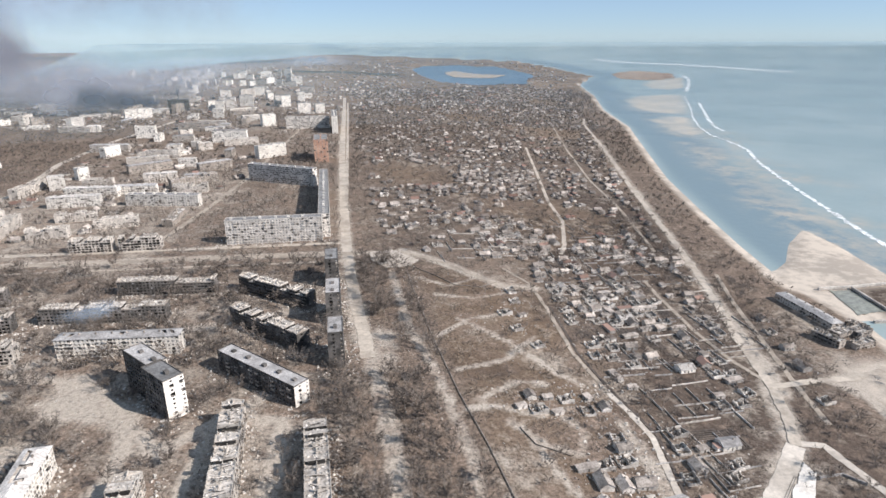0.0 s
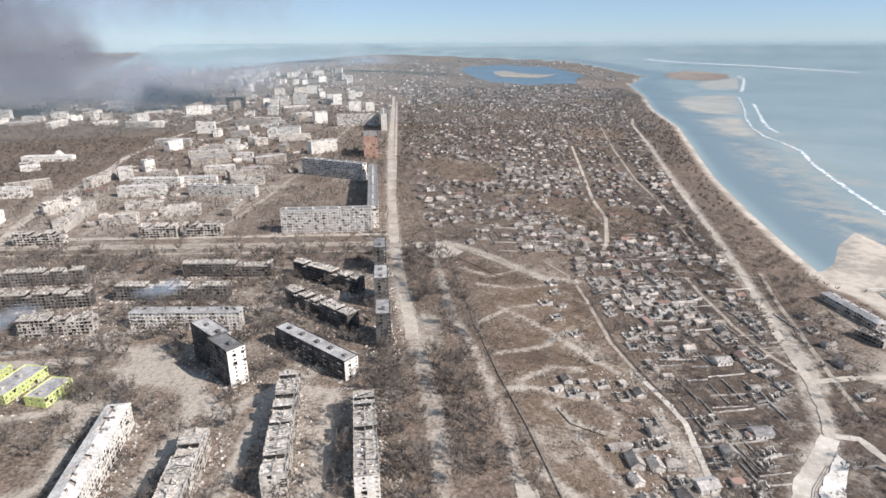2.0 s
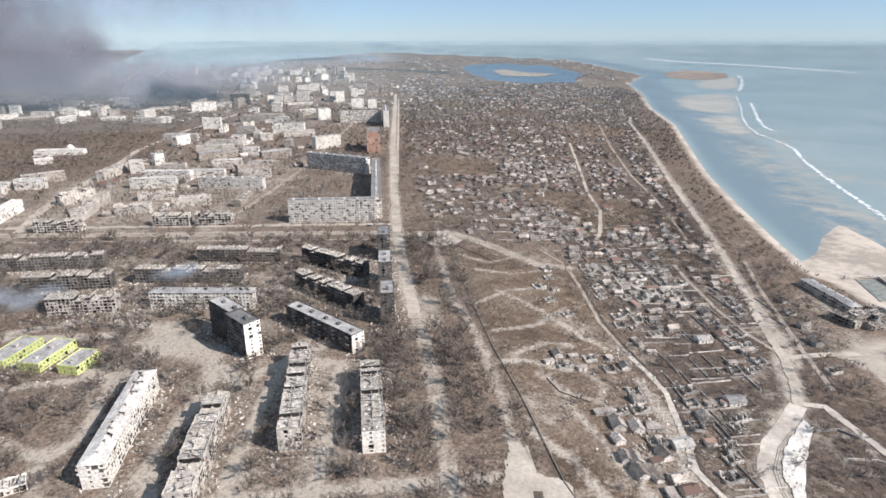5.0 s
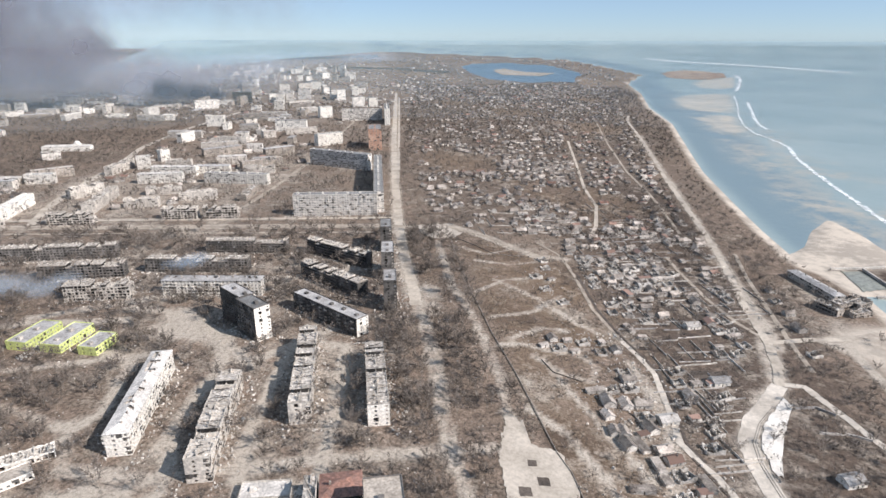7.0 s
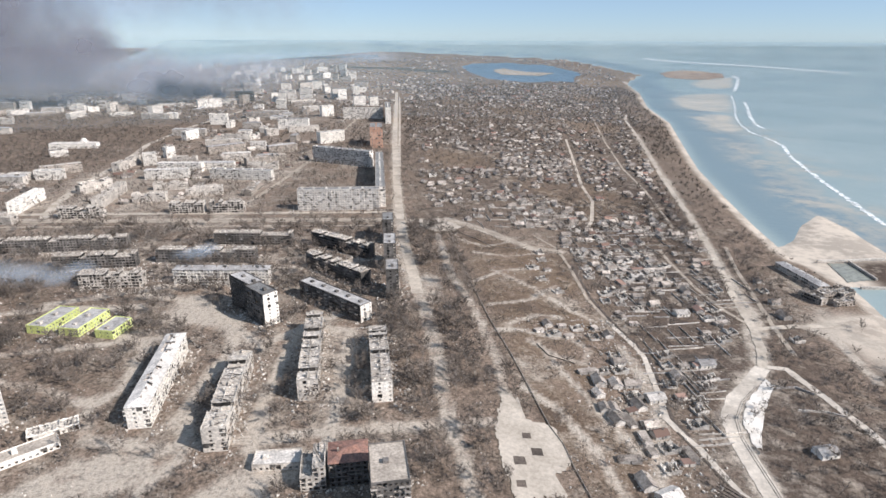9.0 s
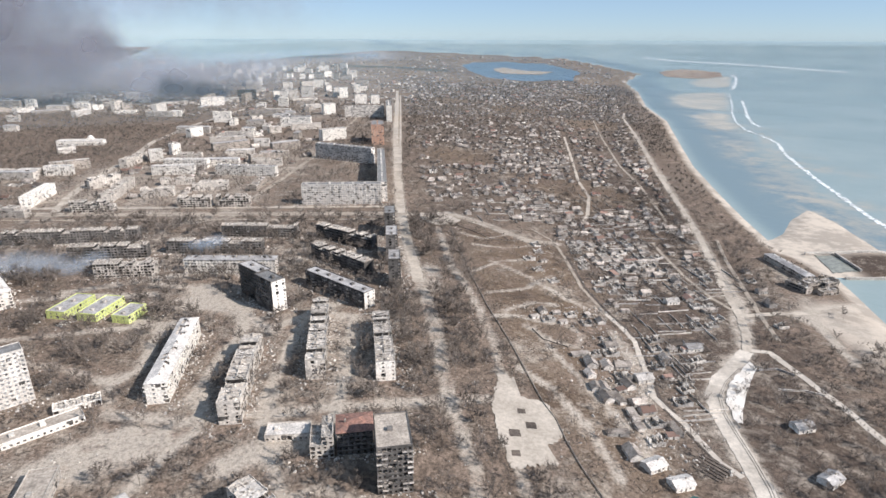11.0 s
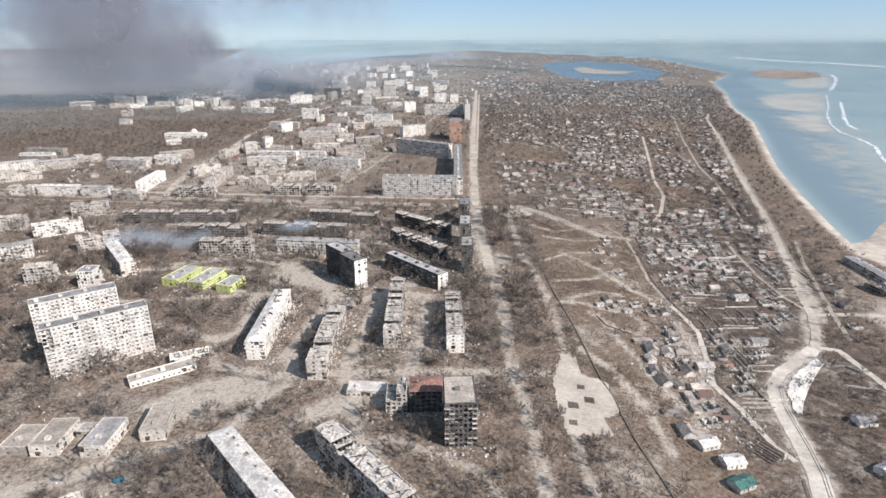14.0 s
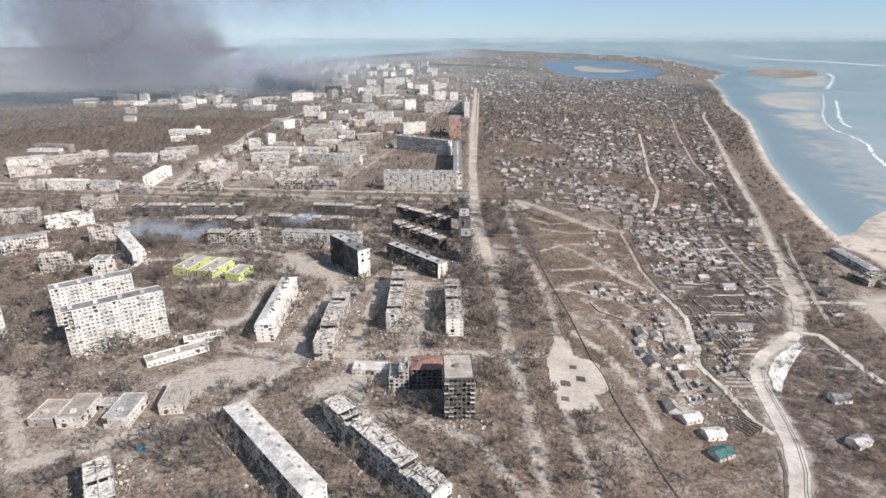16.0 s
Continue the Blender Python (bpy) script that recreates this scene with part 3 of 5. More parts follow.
strip("coast_road", [(138, -110), (155, -60), (167, -27), (173, -13), (179, 11), (182, 35), (184, 60), (186, 80), (192, 101), (206, 121), (225, 139), (245, 160)],
      11, "chalk", "pale dusty coast road with worn wheel tracks", "road", wander=0.06)
strip("coast_road", [(245, 160), (259, 188), (271, 225), (284, 283), (296, 325), (321, 415), (347, 523), (403, 791), (450, 985), (517, 1281), (571, 1540), (612, 1660)],
      7, "dusty", "dusty coast road with a worn surface", "road", 0.38, wander=0.3)
strip("coast_lane", [(280, 177), (288, 219), (323, 361), (344, 428)], 4, "dirt", "sandy lane through bare coastal trees", "road", 0.24, 0.3)
strip("shore_road", [(246, 162), (262, 158), (266, 131), (269, 108), (272, 90), (275, 40), (276, 0)], 5.5, "chalk", "straight pale lane through scrub", "road", 0.26, 0.2)
strip("beach_road", [(272, 222), (305, 226), (335, 226), (370, 235)], 6, "dusty", "sandy track to the beach", "road", 0.28, 0.4)
strip("village_lane", [(315, 1166), (278, 924), (246, 727), (239, 629), (213, 533), (200, 500)], 5, "dusty", "pale village lane", "road", wander=0.2)
strip("village_lane", [(310, 500), (320, 560), (341, 696), (356, 859), (405, 1158), (470, 1500)], 4, "dirt", "pale village lane", "road", wander=0.2)
strip("village_lane", [(272, 222), (262, 260), (258, 307), (259, 378), (262, 420)], 3.5, "dirt", "pale village lane", "road", 0.3, 0.2)
strip("cross_road", [(-900, 494), (-519, 493), (-385, 494), (-250, 497), (-58, 499), (25, 491)], 9, "dirt",
      "dusty tree-lined boulevard across the avenue", "road", 0.3, 0.4)
strip("cross_road", [(25, 491), (60, 462), (110, 405), (142, 400)], 5, "dirt", "worn earth track down to the gardens", "road", 0.34, 0.7)
strip("cross_road", [(-900, 520), (-537, 521), (-46, 533)], 6, "dusty", "dusty carriageway of the boulevard", "road", 0.3, 0.3)
strip("cross_road", [(-900, 470), (-537, 470), (-40, 474)], 5, "dirt", "dusty carriageway of the boulevard", "road", 0.3, 0.3)
strip("city_street", [(-260, 540), (-240, 700), (-225, 880), (-215, 1150), (-205, 1500)], 7, "dirt", "dusty street between apartment blocks", "road", 0.3, 0.3)
strip("city_street", [(-490, 505), (-519, 593), (-543, 718), (-563, 882), (-598, 1044), (-605, 1295), (-576, 1657)], 12, "dusty", "pale dusty street between apartment blocks", "road", 0.32, 0.3)
PLAZA = [(37, 79), (43, 100), (45, 117), (55, 111), (57, 90), (68, 85), (75, 80), (76, 62), (78, 51), (66, 40), (69, 27), (51, 19), (43, 18), (40, 33), (36, 55)]
flat_patch("plaza", PLAZA, "plaza", lambda x, y: ground_at(x, y) + 0.4, "cracked pale concrete square with patches", "square")
for px, py, r in ((55, 72, 2.6), (59, 58, 3.2), (48, 50, 3.4), (46, 32, 2.6)):
    flat_patch("plaza_bed", [(px - r, py - r), (px + r, py - r), (px + r, py + r), (px - r, py + r)], "beds", lambda x, y: ground_at(x, y) + 0.5,
               "square dark planting bed in the paving", "planting bed")
flat_patch("pond", [(435, 381), (457, 380), (451, 331), (422, 327)], "pond", lambda x, y: ground_at(x, y) + 0.5, "shallow muddy pond inside low walls", "pond")
flat_patch("junction_square", [(-16, 498), (8, 504), (36, 470), (26, 452), (2, 448), (-14, 472)], "plaza", lambda x, y: ground_at(x, y) + 0.5,
           "pale dusty road junction", "road junction")
flat_patch("gravel_bank", [(240, 146), (240, 135), (227, 118), (215, 101), (203, 82), (196, 68), (193, 74), (198, 96), (211, 116), (226, 131)], "gravel", lambda x, y: ground_at(x, y) + 0.45,
           "bank of white gravel beside the coast road", "gravel bank")
# surf
def on_sea(x, y):
    return float(lift(SEA, x, y))


SURF = "long white line of breaking surf"
strip("surf", [(596, 480), (610, 540), (637, 633), (674, 756), (717, 891), (754, 1002), (813, 1135), (833, 1246)], 7, "foam", SURF, "surf", 0.25, 1.2, on_sea)
strip("surf", [(833, 1246), (838, 1336), (883, 1482), (975, 1698), (1093, 1938), (1281, 2361)], 4.5, "foam", "thin broken line of surf along the sandbars", "surf", 0.9, 2.2, on_sea)
strip("surf", [(913, 1406), (929, 1482), (1010, 1671), (1120, 1904), (1206, 2093)], 9, "foam", SURF, "surf", 0.25, 1.2, on_sea)
strip("surf", [(1379, 2538), (1513, 2783), (1609, 2976), (1638, 3095)], 14, "foam", "thin broken line of surf along the sandbars", "surf", 1.2, 1.8, on_sea)
M["brown_bar"] = stained("marsh_sand", (0.27, 0.185, 0.13), (0.36, 0.28, 0.21), 0.01, 0.05, vary=0, rough=0.9)
for bar, outline in BARS[:1]:
    flat_patch("sandbar", outline, bar, lambda x, y: on_sea(x, y) + 0.7, "low brown marshy island off the shore", "sandbar", grain=0.12)
M["far_woods"] = stained("far_woods", (0.045, 0.055, 0.05), (0.10, 0.095, 0.075), 0.006, 0.03, vary=0, rough=0.95)
for woods, wide in (([(-3000, 2900), (-1900, 3500), (-1000, 3850), (-350, 4000)], 110), ([(-2500, 2500), (-1500, 3050), (-650, 3300)], 70), ([(-3200, 3500), (-2100, 4000), (-900, 4300), (-300, 4350)], 90), ([(-600, 3500), (-200, 3450), (100, 3300)], 60)):
    strip("far_woods", woods, wide, "far_woods", "dark belt of distant woods and fields", "woods", 1.5, 0.8, kind="stuff")
strip("surf", [(2195, 2970), (2005, 3209), (1795, 3433), (1533, 3624), (1378, 3794)], 26, "foam", "thin white wake far out at sea", "wake", 1.2, 0.4, on_sea)

# ---- apartment blocks ----
def window_mesh(w, h):
    """A casement: frame, mullion and two panes."""
    b = Build()
    for x0, x1, z0, z1 in ((-w / 2, w / 2, 0, 0.1), (-w / 2, w / 2, h - 0.1, h), (-w / 2, -w / 2 + 0.1, 0.1, h - 0.1), (w / 2 - 0.1, w / 2, 0.1, h - 0.1), (-0.05, 0.05, 0.1, h - 0.1)):
        b.face([(x0, 0, z0), (x1, 0, z0), (x1, 0, z1), (x0, 0, z1)])
    b.face([(-w / 2, 0.04, 0), (w / 2, 0.04, 0), (w / 2, 0.04, h), (-w / 2, 0.04, h)], 1)
    return b.mesh("window", ["frame", "glass"])


def balcony_mesh(w):
    b = Build()
    b.box(-w / 2, w / 2, -1.1, 0, 0, 0.15)
    b.box(-w / 2, w / 2, -1.1, -1.03, 0.15, 1.1)
    b.box(-w / 2, -w / 2 + 0.07, -1.03, 0, 0.15, 1.1)
    b.box(w / 2 - 0.07, w / 2, -1.03, 0, 0.15, 1.1)
    return b


WINDOW = window_mesh(1.42, 1.4)
BALCONY = {k: balcony_mesh(3.0).mesh("balcony", [k]) for k in ("plaster", "panel", "brick", "slab")}


def broken(b, rnd, x0, x1, y0, y1, z, count, size, m=0):
    """Chunks of masonry lying about on a flat."""
    for _ in range(count):
        x, y, s = rnd.uniform(x0, x1), rnd.uniform(y0, y1), size * rnd.uniform(0.35, 1.0) ** 1.5
        t = Matrix.Translation((x, y, z)) @ Euler((rnd.uniform(-0.5, 0.5), rnd.uniform(-0.5, 0.5), rnd.uniform(0, 3))).to_matrix().to_4x4()
        b.box(-s, s, -s * rnd.uniform(0.3, 0.8), s * rnd.uniform(0.3, 0.8), -0.3, s * rnd.uniform(0.3, 0.7), m, t)


def facade(b, rnd, length, storeys, sh, bay, place, soot, blast, skip=None, reveal=True, gone=None, burn=None):
    """A wall with real openings. place(u, depth, z) gives a point; returns the openings that are whole."""
    n = max(1, round(length / bay))
    w, whole = length / n, []
    for i in range(n):
        for k in range(storeys):
            u0, u1, z0, z1 = i * w, (i + 1) * w, k * sh, (k + 1) * sh
            burnt = rnd.random() < soot
            hole = rnd.random() < blast
            if burn and burn(i, k):
                burnt, hole = True, rnd.random() < 0.6
            if gone and gone(i, k):
                continue
            if skip and skip(i, k, n):
                b.face([place(u0, 0, z0), place(u1, 0, z0), place(u1, 0, z1), place(u0, 0, z1)], 1 if burnt and rnd.random() < 0.3 else 0)
                continue
            ow = w * 0.8 if hole else min(1.45 if reveal else 1.2, w * 0.5)
            a0, a1 = (u0 + u1 - ow) / 2, (u0 + u1 + ow) / 2
            c0, c1 = z0 + (0.25 if hole else 0.85), z0 + (sh - 0.3 if hole else min(sh - 0.45, 2.25))
            if hole:
                a0, a1 = a0 + rnd.uniform(-0.2, 0.2), a1 + rnd.uniform(-0.2, 0.2)
            top = 1 if burnt else 0
            b.face([place(u0, 0, z0), place(u1, 0, z0), place(u1, 0, c0), place(u0, 0, c0)])
            b.face([place(u0, 0, c1), place(u1, 0, c1), place(u1, 0, z1), place(u0, 0, z1)], top)
            b.face([place(u0, 0, c0), place(a0, 0, c0), place(a0, 0, c1), place(u0, 0, c1)], top if rnd.random() < 0.35 else 0)
            b.face([place(a1, 0, c0), place(u1, 0, c0), place(u1, 0, c1), place(a1, 0, c1)], top if rnd.random() < 0.35 else 0)
            if not hole:
                whole.append(((u0 + u1) / 2, c0, burnt, i, k))
            if not reveal:
                continue
            d = 0.4
            b.face([place(a0, 0, c0), place(a1, 0, c0), place(a1, d, c0), place(a0, d, c0)], top)
            b.face([place(a0, d, c1), place(a1, d, c1), place(a1, 0, c1), place(a0, 0, c1)], top)
            b.face([place(a0, d, c0), place(a0, d, c1), place(a0, 0, c1), place(a0, 0, c0)], top)
            b.face([place(a1, 0, c0), place(a1, 0, c1), place(a1, d, c1), place(a1, d, c0)], top)
    return whole


def apartment(x, y, turn, length, width, height, storeys, label, wall="plaster", roof="ruin", soot=0.4, blast=0.12, panes=0.35, balconies=0.0,
              seed=1, bay=3.2, near=True, end_bays=True, roof_mat=None, end_wall=None, category="apartment block", group="apartment blocks", balcony_bays=None, burn_end=False):
    rnd = random.Random(seed)
    PLOTS.append((x, y, turn, length / 2, width / 2))
    top = thing("apartment_block", pose(x, y, min(ground_at(x, y), ground_at(x + 8, y)) - 0.1, 0, 0, turn), label, category, group)
    sh = height / storeys
    hl, hw = length / 2, width / 2
    bays = max(1, round(length / bay))
    step = length / bays
    level = [storeys] * bays  # storeys still standing in each bay
    if roof == "ruin" and storeys > 2:
        for _ in range(max(1, round(bays * (0.1 + 0.35 * blast)))):
            i0, deep = rnd.randrange(bays), rnd.choice((1,) if blast < 0.3 else (1, 1, 2))
            for i in range(i0, min(bays, i0 + rnd.choice((1, 2, 2, 3)))):
                level[i] = min(level[i], storeys - deep)

    def runs(test):
        """Stretches of neighbouring bays for which the test gives the same answer."""
        i = 0
        while i < bays:
            j = i
            while j < bays and test(level[j]) == test(level[i]):
                j += 1
            yield -hl + i * step, -hl + j * step, test(level[i])
            i = j

    sides = [
        ("long", lambda u, d, z: (-hl + u, -hw + d, z), length, 0.0, (0, -1)),
        ("long", lambda u, d, z: (hl - u, hw - d, z), length, 180.0, (0, 1)),
        ("end", lambda u, d, z: (hl - d, -hw + u, z), width, 90.0, (1, 0)),
        ("end", lambda u, d, z: (-hl + d, hw - u, z), width, 270.0, (-1, 0)),
    ]
    c, s = math.cos(radians(turn)), math.sin(radians(turn))
    for number, (kind, place, run, spin, (nx, ny)) in enumerate(sides):
        b = Build()
        gone = (lambda i, k: k >= level[i], lambda i, k: k >= level[bays - 1 - i], lambda i, k: k >= level[-1], lambda i, k: k >= level[0])[number]
        skip = None if kind == "long" or end_bays else (lambda i, k, n: True)
        if kind == "end" and end_bays:
            skip = lambda i, k, n: i % 2 == 0 or n < 3 and i == 0
        whole = facade(b, rnd, run, storeys, sh, bay if kind == "long" else 3.0, place, soot if kind == "long" or not end_wall else soot * 0.25, blast * (1 if kind == "long" else 0.4), skip, near, gone, (lambda i, k: k > 6 and i < 2) if burn_end and number == 0 else None)
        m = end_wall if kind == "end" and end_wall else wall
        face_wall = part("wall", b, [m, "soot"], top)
        faces_south = (nx * s + ny * c) < 0.35
        if near and faces_south:
            for u, z, burnt, i, k in whole:
                if rnd.random() < (panes * 0.25 if burnt else panes):
                    w = part("window", WINDOW, None, face_wall)
                    w.matrix_basis = Matrix.Translation(place(u, 0.2, z)) @ Matrix.Rotation(radians(spin), 4, "Z")
        if near and balconies and kind == "long" and (faces_south or balconies > 0.8):
            for u, z, burnt, i, k in whole:
                if k > 0 and (i in balcony_bays if balcony_bays else i % 5 in (1, 3) if balconies < 0.8 else i % 4 in (0, 1)) and rnd.random() < max(balconies, 0.5):
                    w = part("balcony", BALCONY["panel" if wall in ("panel", "white") else "slab" if wall == "scorched" else "brick"], None, face_wall)
                    w.matrix_basis = Matrix.Translation(place(u, 0, z - 0.85)) @ Matrix.Rotation(radians(spin), 4, "Z")
    core = Build()
    e = 2.3 if near else 0.6
    core.stepped([(max(x0, -hl + e), min(x1, hl - e), k * sh - 0.2) for x0, x1, k in runs(lambda v: v)], -hw + e, hw - e, 0.1)
    part("core", core, "char" if soot > 0.3 and near else "room", top, "dark rooms behind the windows")
    for k in range(1, storeys + 1):
        f = Build()
        for x0, x1, there in runs(lambda v: v >= k):
            if there:
                f.box(max(x0, -hl + 0.05), min(x1, hl - 0.05), -hw + 0.05, hw - 0.05, k * sh - 0.22, k * sh - 0.02)
        if f.v:
            f = part("floor_slab", f, "slab", top)
            if min(level) < k:
                tagged(f, "broken floor slab, open where bays have fallen", kind="stuff")
        if not near:
            break
    if roof == "gable":
        rise, o = width * 0.17, 0.5
        r = Build()
        hip = width * 0.45
        e = [(-hl - o, -hw - o, height), (hl + o, -hw - o, height), (hl + o, hw + o, height), (-hl - o, hw + o, height)]
        r0, r1 = (-hl + hip, 0, height + rise), (hl - hip, 0, height + rise)
        nseg = max(4, int(length / 3))
        for side in (0, 1):
            p0, p1 = (e[0], e[1]) if side == 0 else (e[2], e[3])
            q0, q1 = (r0, r1) if side == 0 else (r1, r0)
            for i in range(nseg):
                f0, f1 = i / nseg, (i + 1) / nseg
                pa, pb = (tuple(Vector(p0).lerp(Vector(p1), f)) for f in (f0, f1))
                qa, qb = (tuple(Vector(q0).lerp(Vector(q1), f)) for f in (f0, f1))
                if rnd.random() < 0.02 + blast * 1.5 * (f0 if side == 0 else 1 - f0) ** 1.5:
                    mid_a, mid_b = Vector(pa).lerp(Vector(qa), 0.5), Vector(pb).lerp(Vector(qb), 0.55)
                    r.face([pa, pb, tuple(mid_b), tuple(mid_a)])
                    continue
                r.face([pa, pb, qb, qa])
        r.face([e[1], e[2], r1])
        r.face([e[3], e[0], r0])
        part("roof", r, roof_mat or "slate", top)
        for i in range(int(length / 11)):
            px = -hl + 6 + i * 11 + rnd.uniform(-1.5, 1.5)
            ch = Build()
            ch.box(px - 0.5, px + 0.5, -1.8, -0.9, height, height + rise + 0.9)
            part("chimney", ch, "brick", top)
    else:
        p, d = Build(), Build()
        if roof == "flat":
            for x0, x1, y0, y1 in ((-hl, hl, -hw, -hw + 0.3), (-hl, hl, hw - 0.3, hw), (-hl, -hl + 0.3, -hw + 0.3, hw - 0.3), (hl - 0.3, hl, -hw + 0.3, hw - 0.3)):
                p.box(x0, x1, y0, y1, height, height + 0.7)
            d.box(-hl + 0.3, hl - 0.3, -hw + 0.3, hw - 0.3, height - 0.02, height + 0.08)
        else:
            for i in range(bays):
                x0, h = -hl + i * step, level[i] * sh
                for y0, y1 in ((-hw, -hw + 0.4), (hw - 0.4, hw)):
                    for half in (0, 1):
                        za, zb = h + rnd.uniform(0.1, 1.5), h + rnd.uniform(0.1, 1.5)
                        p.stub(x0 + half * step / 2, x0 + (half + 1) * step / 2, y0, y1, h - 0.02, za, zb)
            for x0, k in ((-hl, level[0]), (hl - 0.4, level[-1])):
                p.stub(x0, x0 + 0.4, -hw + 0.4, 0, k * sh - 0.02, k * sh + 0.6, k * sh + rnd.uniform(0.6, 3.0))
                p.stub(x0, x0 + 0.4, 0, hw - 0.4, k * sh - 0.02, k * sh + rnd.uniform(0.6, 3.0), k * sh + 0.6)
            for x0, x1, k in runs(lambda v: v):
                d.box(max(x0, -hl + 0.4), min(x1, hl - 0.4), -hw + 0.4, hw - 0.4, k * sh - 0.02, k * sh + 0.08)
        p = part("parapet", p, wall if wall != "scorched" or roof == "flat" else "brick", top)
        d = part("roof", d, roof_mat or ("bitumen" if roof == "flat" else "slab"), top)
        if roof == "ruin":
            tagged(p, "jagged stumps of the top walls", kind="stuff")
            tagged(d, "open broken decks of the top floors", kind="stuff")
        if roof == "flat":
            for i in range(max(1, int(length / 16))):
                px = -hl + 6 + i * 16 + rnd.uniform(-2, 2)
                if px > hl - 3:
                    break
                v = Build()
                v.box(px - 1.4, px + 1.4, -1.3, 1.3, height + 0.08, height + rnd.uniform(1.2, 2.6))
                part("roof_shaft", v, "slab" if wall == "lime" else wall, top)
        else:
            wallbits = Build()
            for i in range(bays):
                px, h = -hl + (i + 0.5) * step, level[i] * sh + 0.08
                if 0 < i and rnd.random() < 0.75:
                    y0, y1 = sorted((rnd.uniform(-hw + 0.5, hw - 0.5), rnd.choice((-hw + 0.5, hw - 0.5))))
                    wallbits.stub(px - step / 2, px - step / 2 + 0.35, y0, y1, h, h + rnd.uniform(0.2, 2.3), h + rnd.uniform(0.2, 2.3))
                if rnd.random() < 0.7:
                    wallbits.stub(px - step / 2 + 0.35, px + step / 2, -0.2, 0.2, h, h + rnd.uniform(0.2, 2.4), h + rnd.uniform(0.2, 2.4))
                if rnd.random() < 0.22:
                    wallbits.box(px - 0.5, px + 0.5, 0.6, 1.5, h, h + rnd.uniform(1.5, 3.2))
            tagged(part("attic_rubble", wallbits, "plaster" if wall == "scorched" else wall, top, "broken stubs of attic walls"), kind="stuff")
            heap = Build()
            for i in range(bays):
                x0 = -hl + i * step
                broken(heap, rnd, max(x0, -hl + 1), min(x0 + step, hl - 1), -hw + 1, hw - 1, level[i] * sh + 0.1, 7 + 5 * (storeys - level[i]), 1.1)
            tagged(part("rubble", heap, "rubble", top, "broken masonry on the open top floor"), kind="stuff")
            beams = Build()
            for i in range(int(length / 5)):
                px = rnd.uniform(-hl + 2, hl - 2)
                t = Matrix.Translation((px, rnd.uniform(-1, 1), level[min(bays - 1, int((px + hl) / step))] * sh + rnd.uniform(0.4, 1.3))) @ Euler((rnd.uniform(-0.25, 0.25), 0, rnd.uniform(-0.5, 0.5))).to_matrix().to_4x4()
                beams.box(-0.14, 0.14, -hw * rnd.uniform(0.4, 0.95), hw * rnd.uniform(0.4, 0.95), 0, 0.22, 0, t)
            tagged(part("burnt_timber", beams, "timber", top, "burnt roof timbers"), kind="stuff")
    return top


RUIN = "burnt-out five-storey block with its roof collapsed"
# long walls face away from the sun; the dark colour also paints their shade
apartment(-84, 243, 138.4, 80, 12, 15, 5, "burnt five-storey block with shade-darkened long walls, pale gable end and slate roof", "scorched", "flat", 0.45, 0.1, 0.4, 0.5, 11, end_wall="white", roof_mat="slate")
apartment(-92, 315, 138.0, 82, 12, 15, 5, RUIN, "scorched", "ruin", 0.75, 0.2, 0.1, 0, 12)
apartment(-97, 386, 144.0, 82, 12, 15, 5, RUIN, "scorched", "ruin", 0.75, 0.2, 0.1, 0, 13)
TOWER = "burnt-out nine-storey tower beside the avenue"
apartment(-36, 271, 94, 26, 11, 28, 9, TOWER, "scorched", "flat", 0.7, 0.25, 0.1, 0, 14, roof_mat="slate", group="burnt towers")
apartment(-43, 343, 94, 32, 12, 28, 9, TOWER, "scorched", "flat", 0.7, 0.25, 0.1, 0, 15, roof_mat="slate", group="burnt towers")
apartment(-50, 421, 94, 30, 12, 28, 9, TOWER, "scorched", "flat", 0.75, 0.25, 0.1, 0, 16, group="burnt towers")
# dark wall colour here also deepens the shade of the unlit long sides
STEP = "scorched nine-storey block with shade-darkened long walls and a pale end wall"
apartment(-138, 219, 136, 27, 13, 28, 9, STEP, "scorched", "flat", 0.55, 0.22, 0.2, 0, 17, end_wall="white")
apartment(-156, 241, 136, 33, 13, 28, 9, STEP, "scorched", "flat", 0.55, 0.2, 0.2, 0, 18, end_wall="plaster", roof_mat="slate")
apartment(-37, 139, 97, 76, 13, 15, 5, RUIN, "plaster", "ruin", 0.45, 0.25, 0.12, 0.3, 19, end_wall="white")
apartment(-86, 152, 97.5, 98, 13, 15, 5, RUIN, "plaster", "ruin", 0.45, 0.25, 0.12, 0.3, 20)
apartment(-127, 100, 96.5, 91, 13, 15, 5, RUIN, "plaster", "ruin", 0.4, 0.22, 0.15, 0.4, 21)
apartment(-180, 122, 98, 92, 13, 15, 5, "whitewashed five-storey block under a torn pale hipped roof", "white", "gable", 0.25, 0.32, 0.6, 0.5, 22, roof_mat="slate_light")
apartment(-117, -54, 137.4, 94, 12.5, 15, 5, "five-storey block with a long pale slate roof", "plaster", "gable", 0.4, 0.0, 0.5, 0.5, 23, roof_mat="slate_light", end_wall="white")
apartment(-59, -45, 137.1, 100, 12.5, 15, 5, "five-storey block with its roof shattered to pale wall stubs", "plaster", "ruin", 0.5, 0.06, 0.3, 0.5, 24, roof_mat="slate_light", end_wall="white")
apartment(-176, -108, 128, 78, 12.5, 15, 5, RUIN, "plaster", "ruin", 0.4, 0.2, 0.2, 0.4, 25, roof_mat="slate_light")
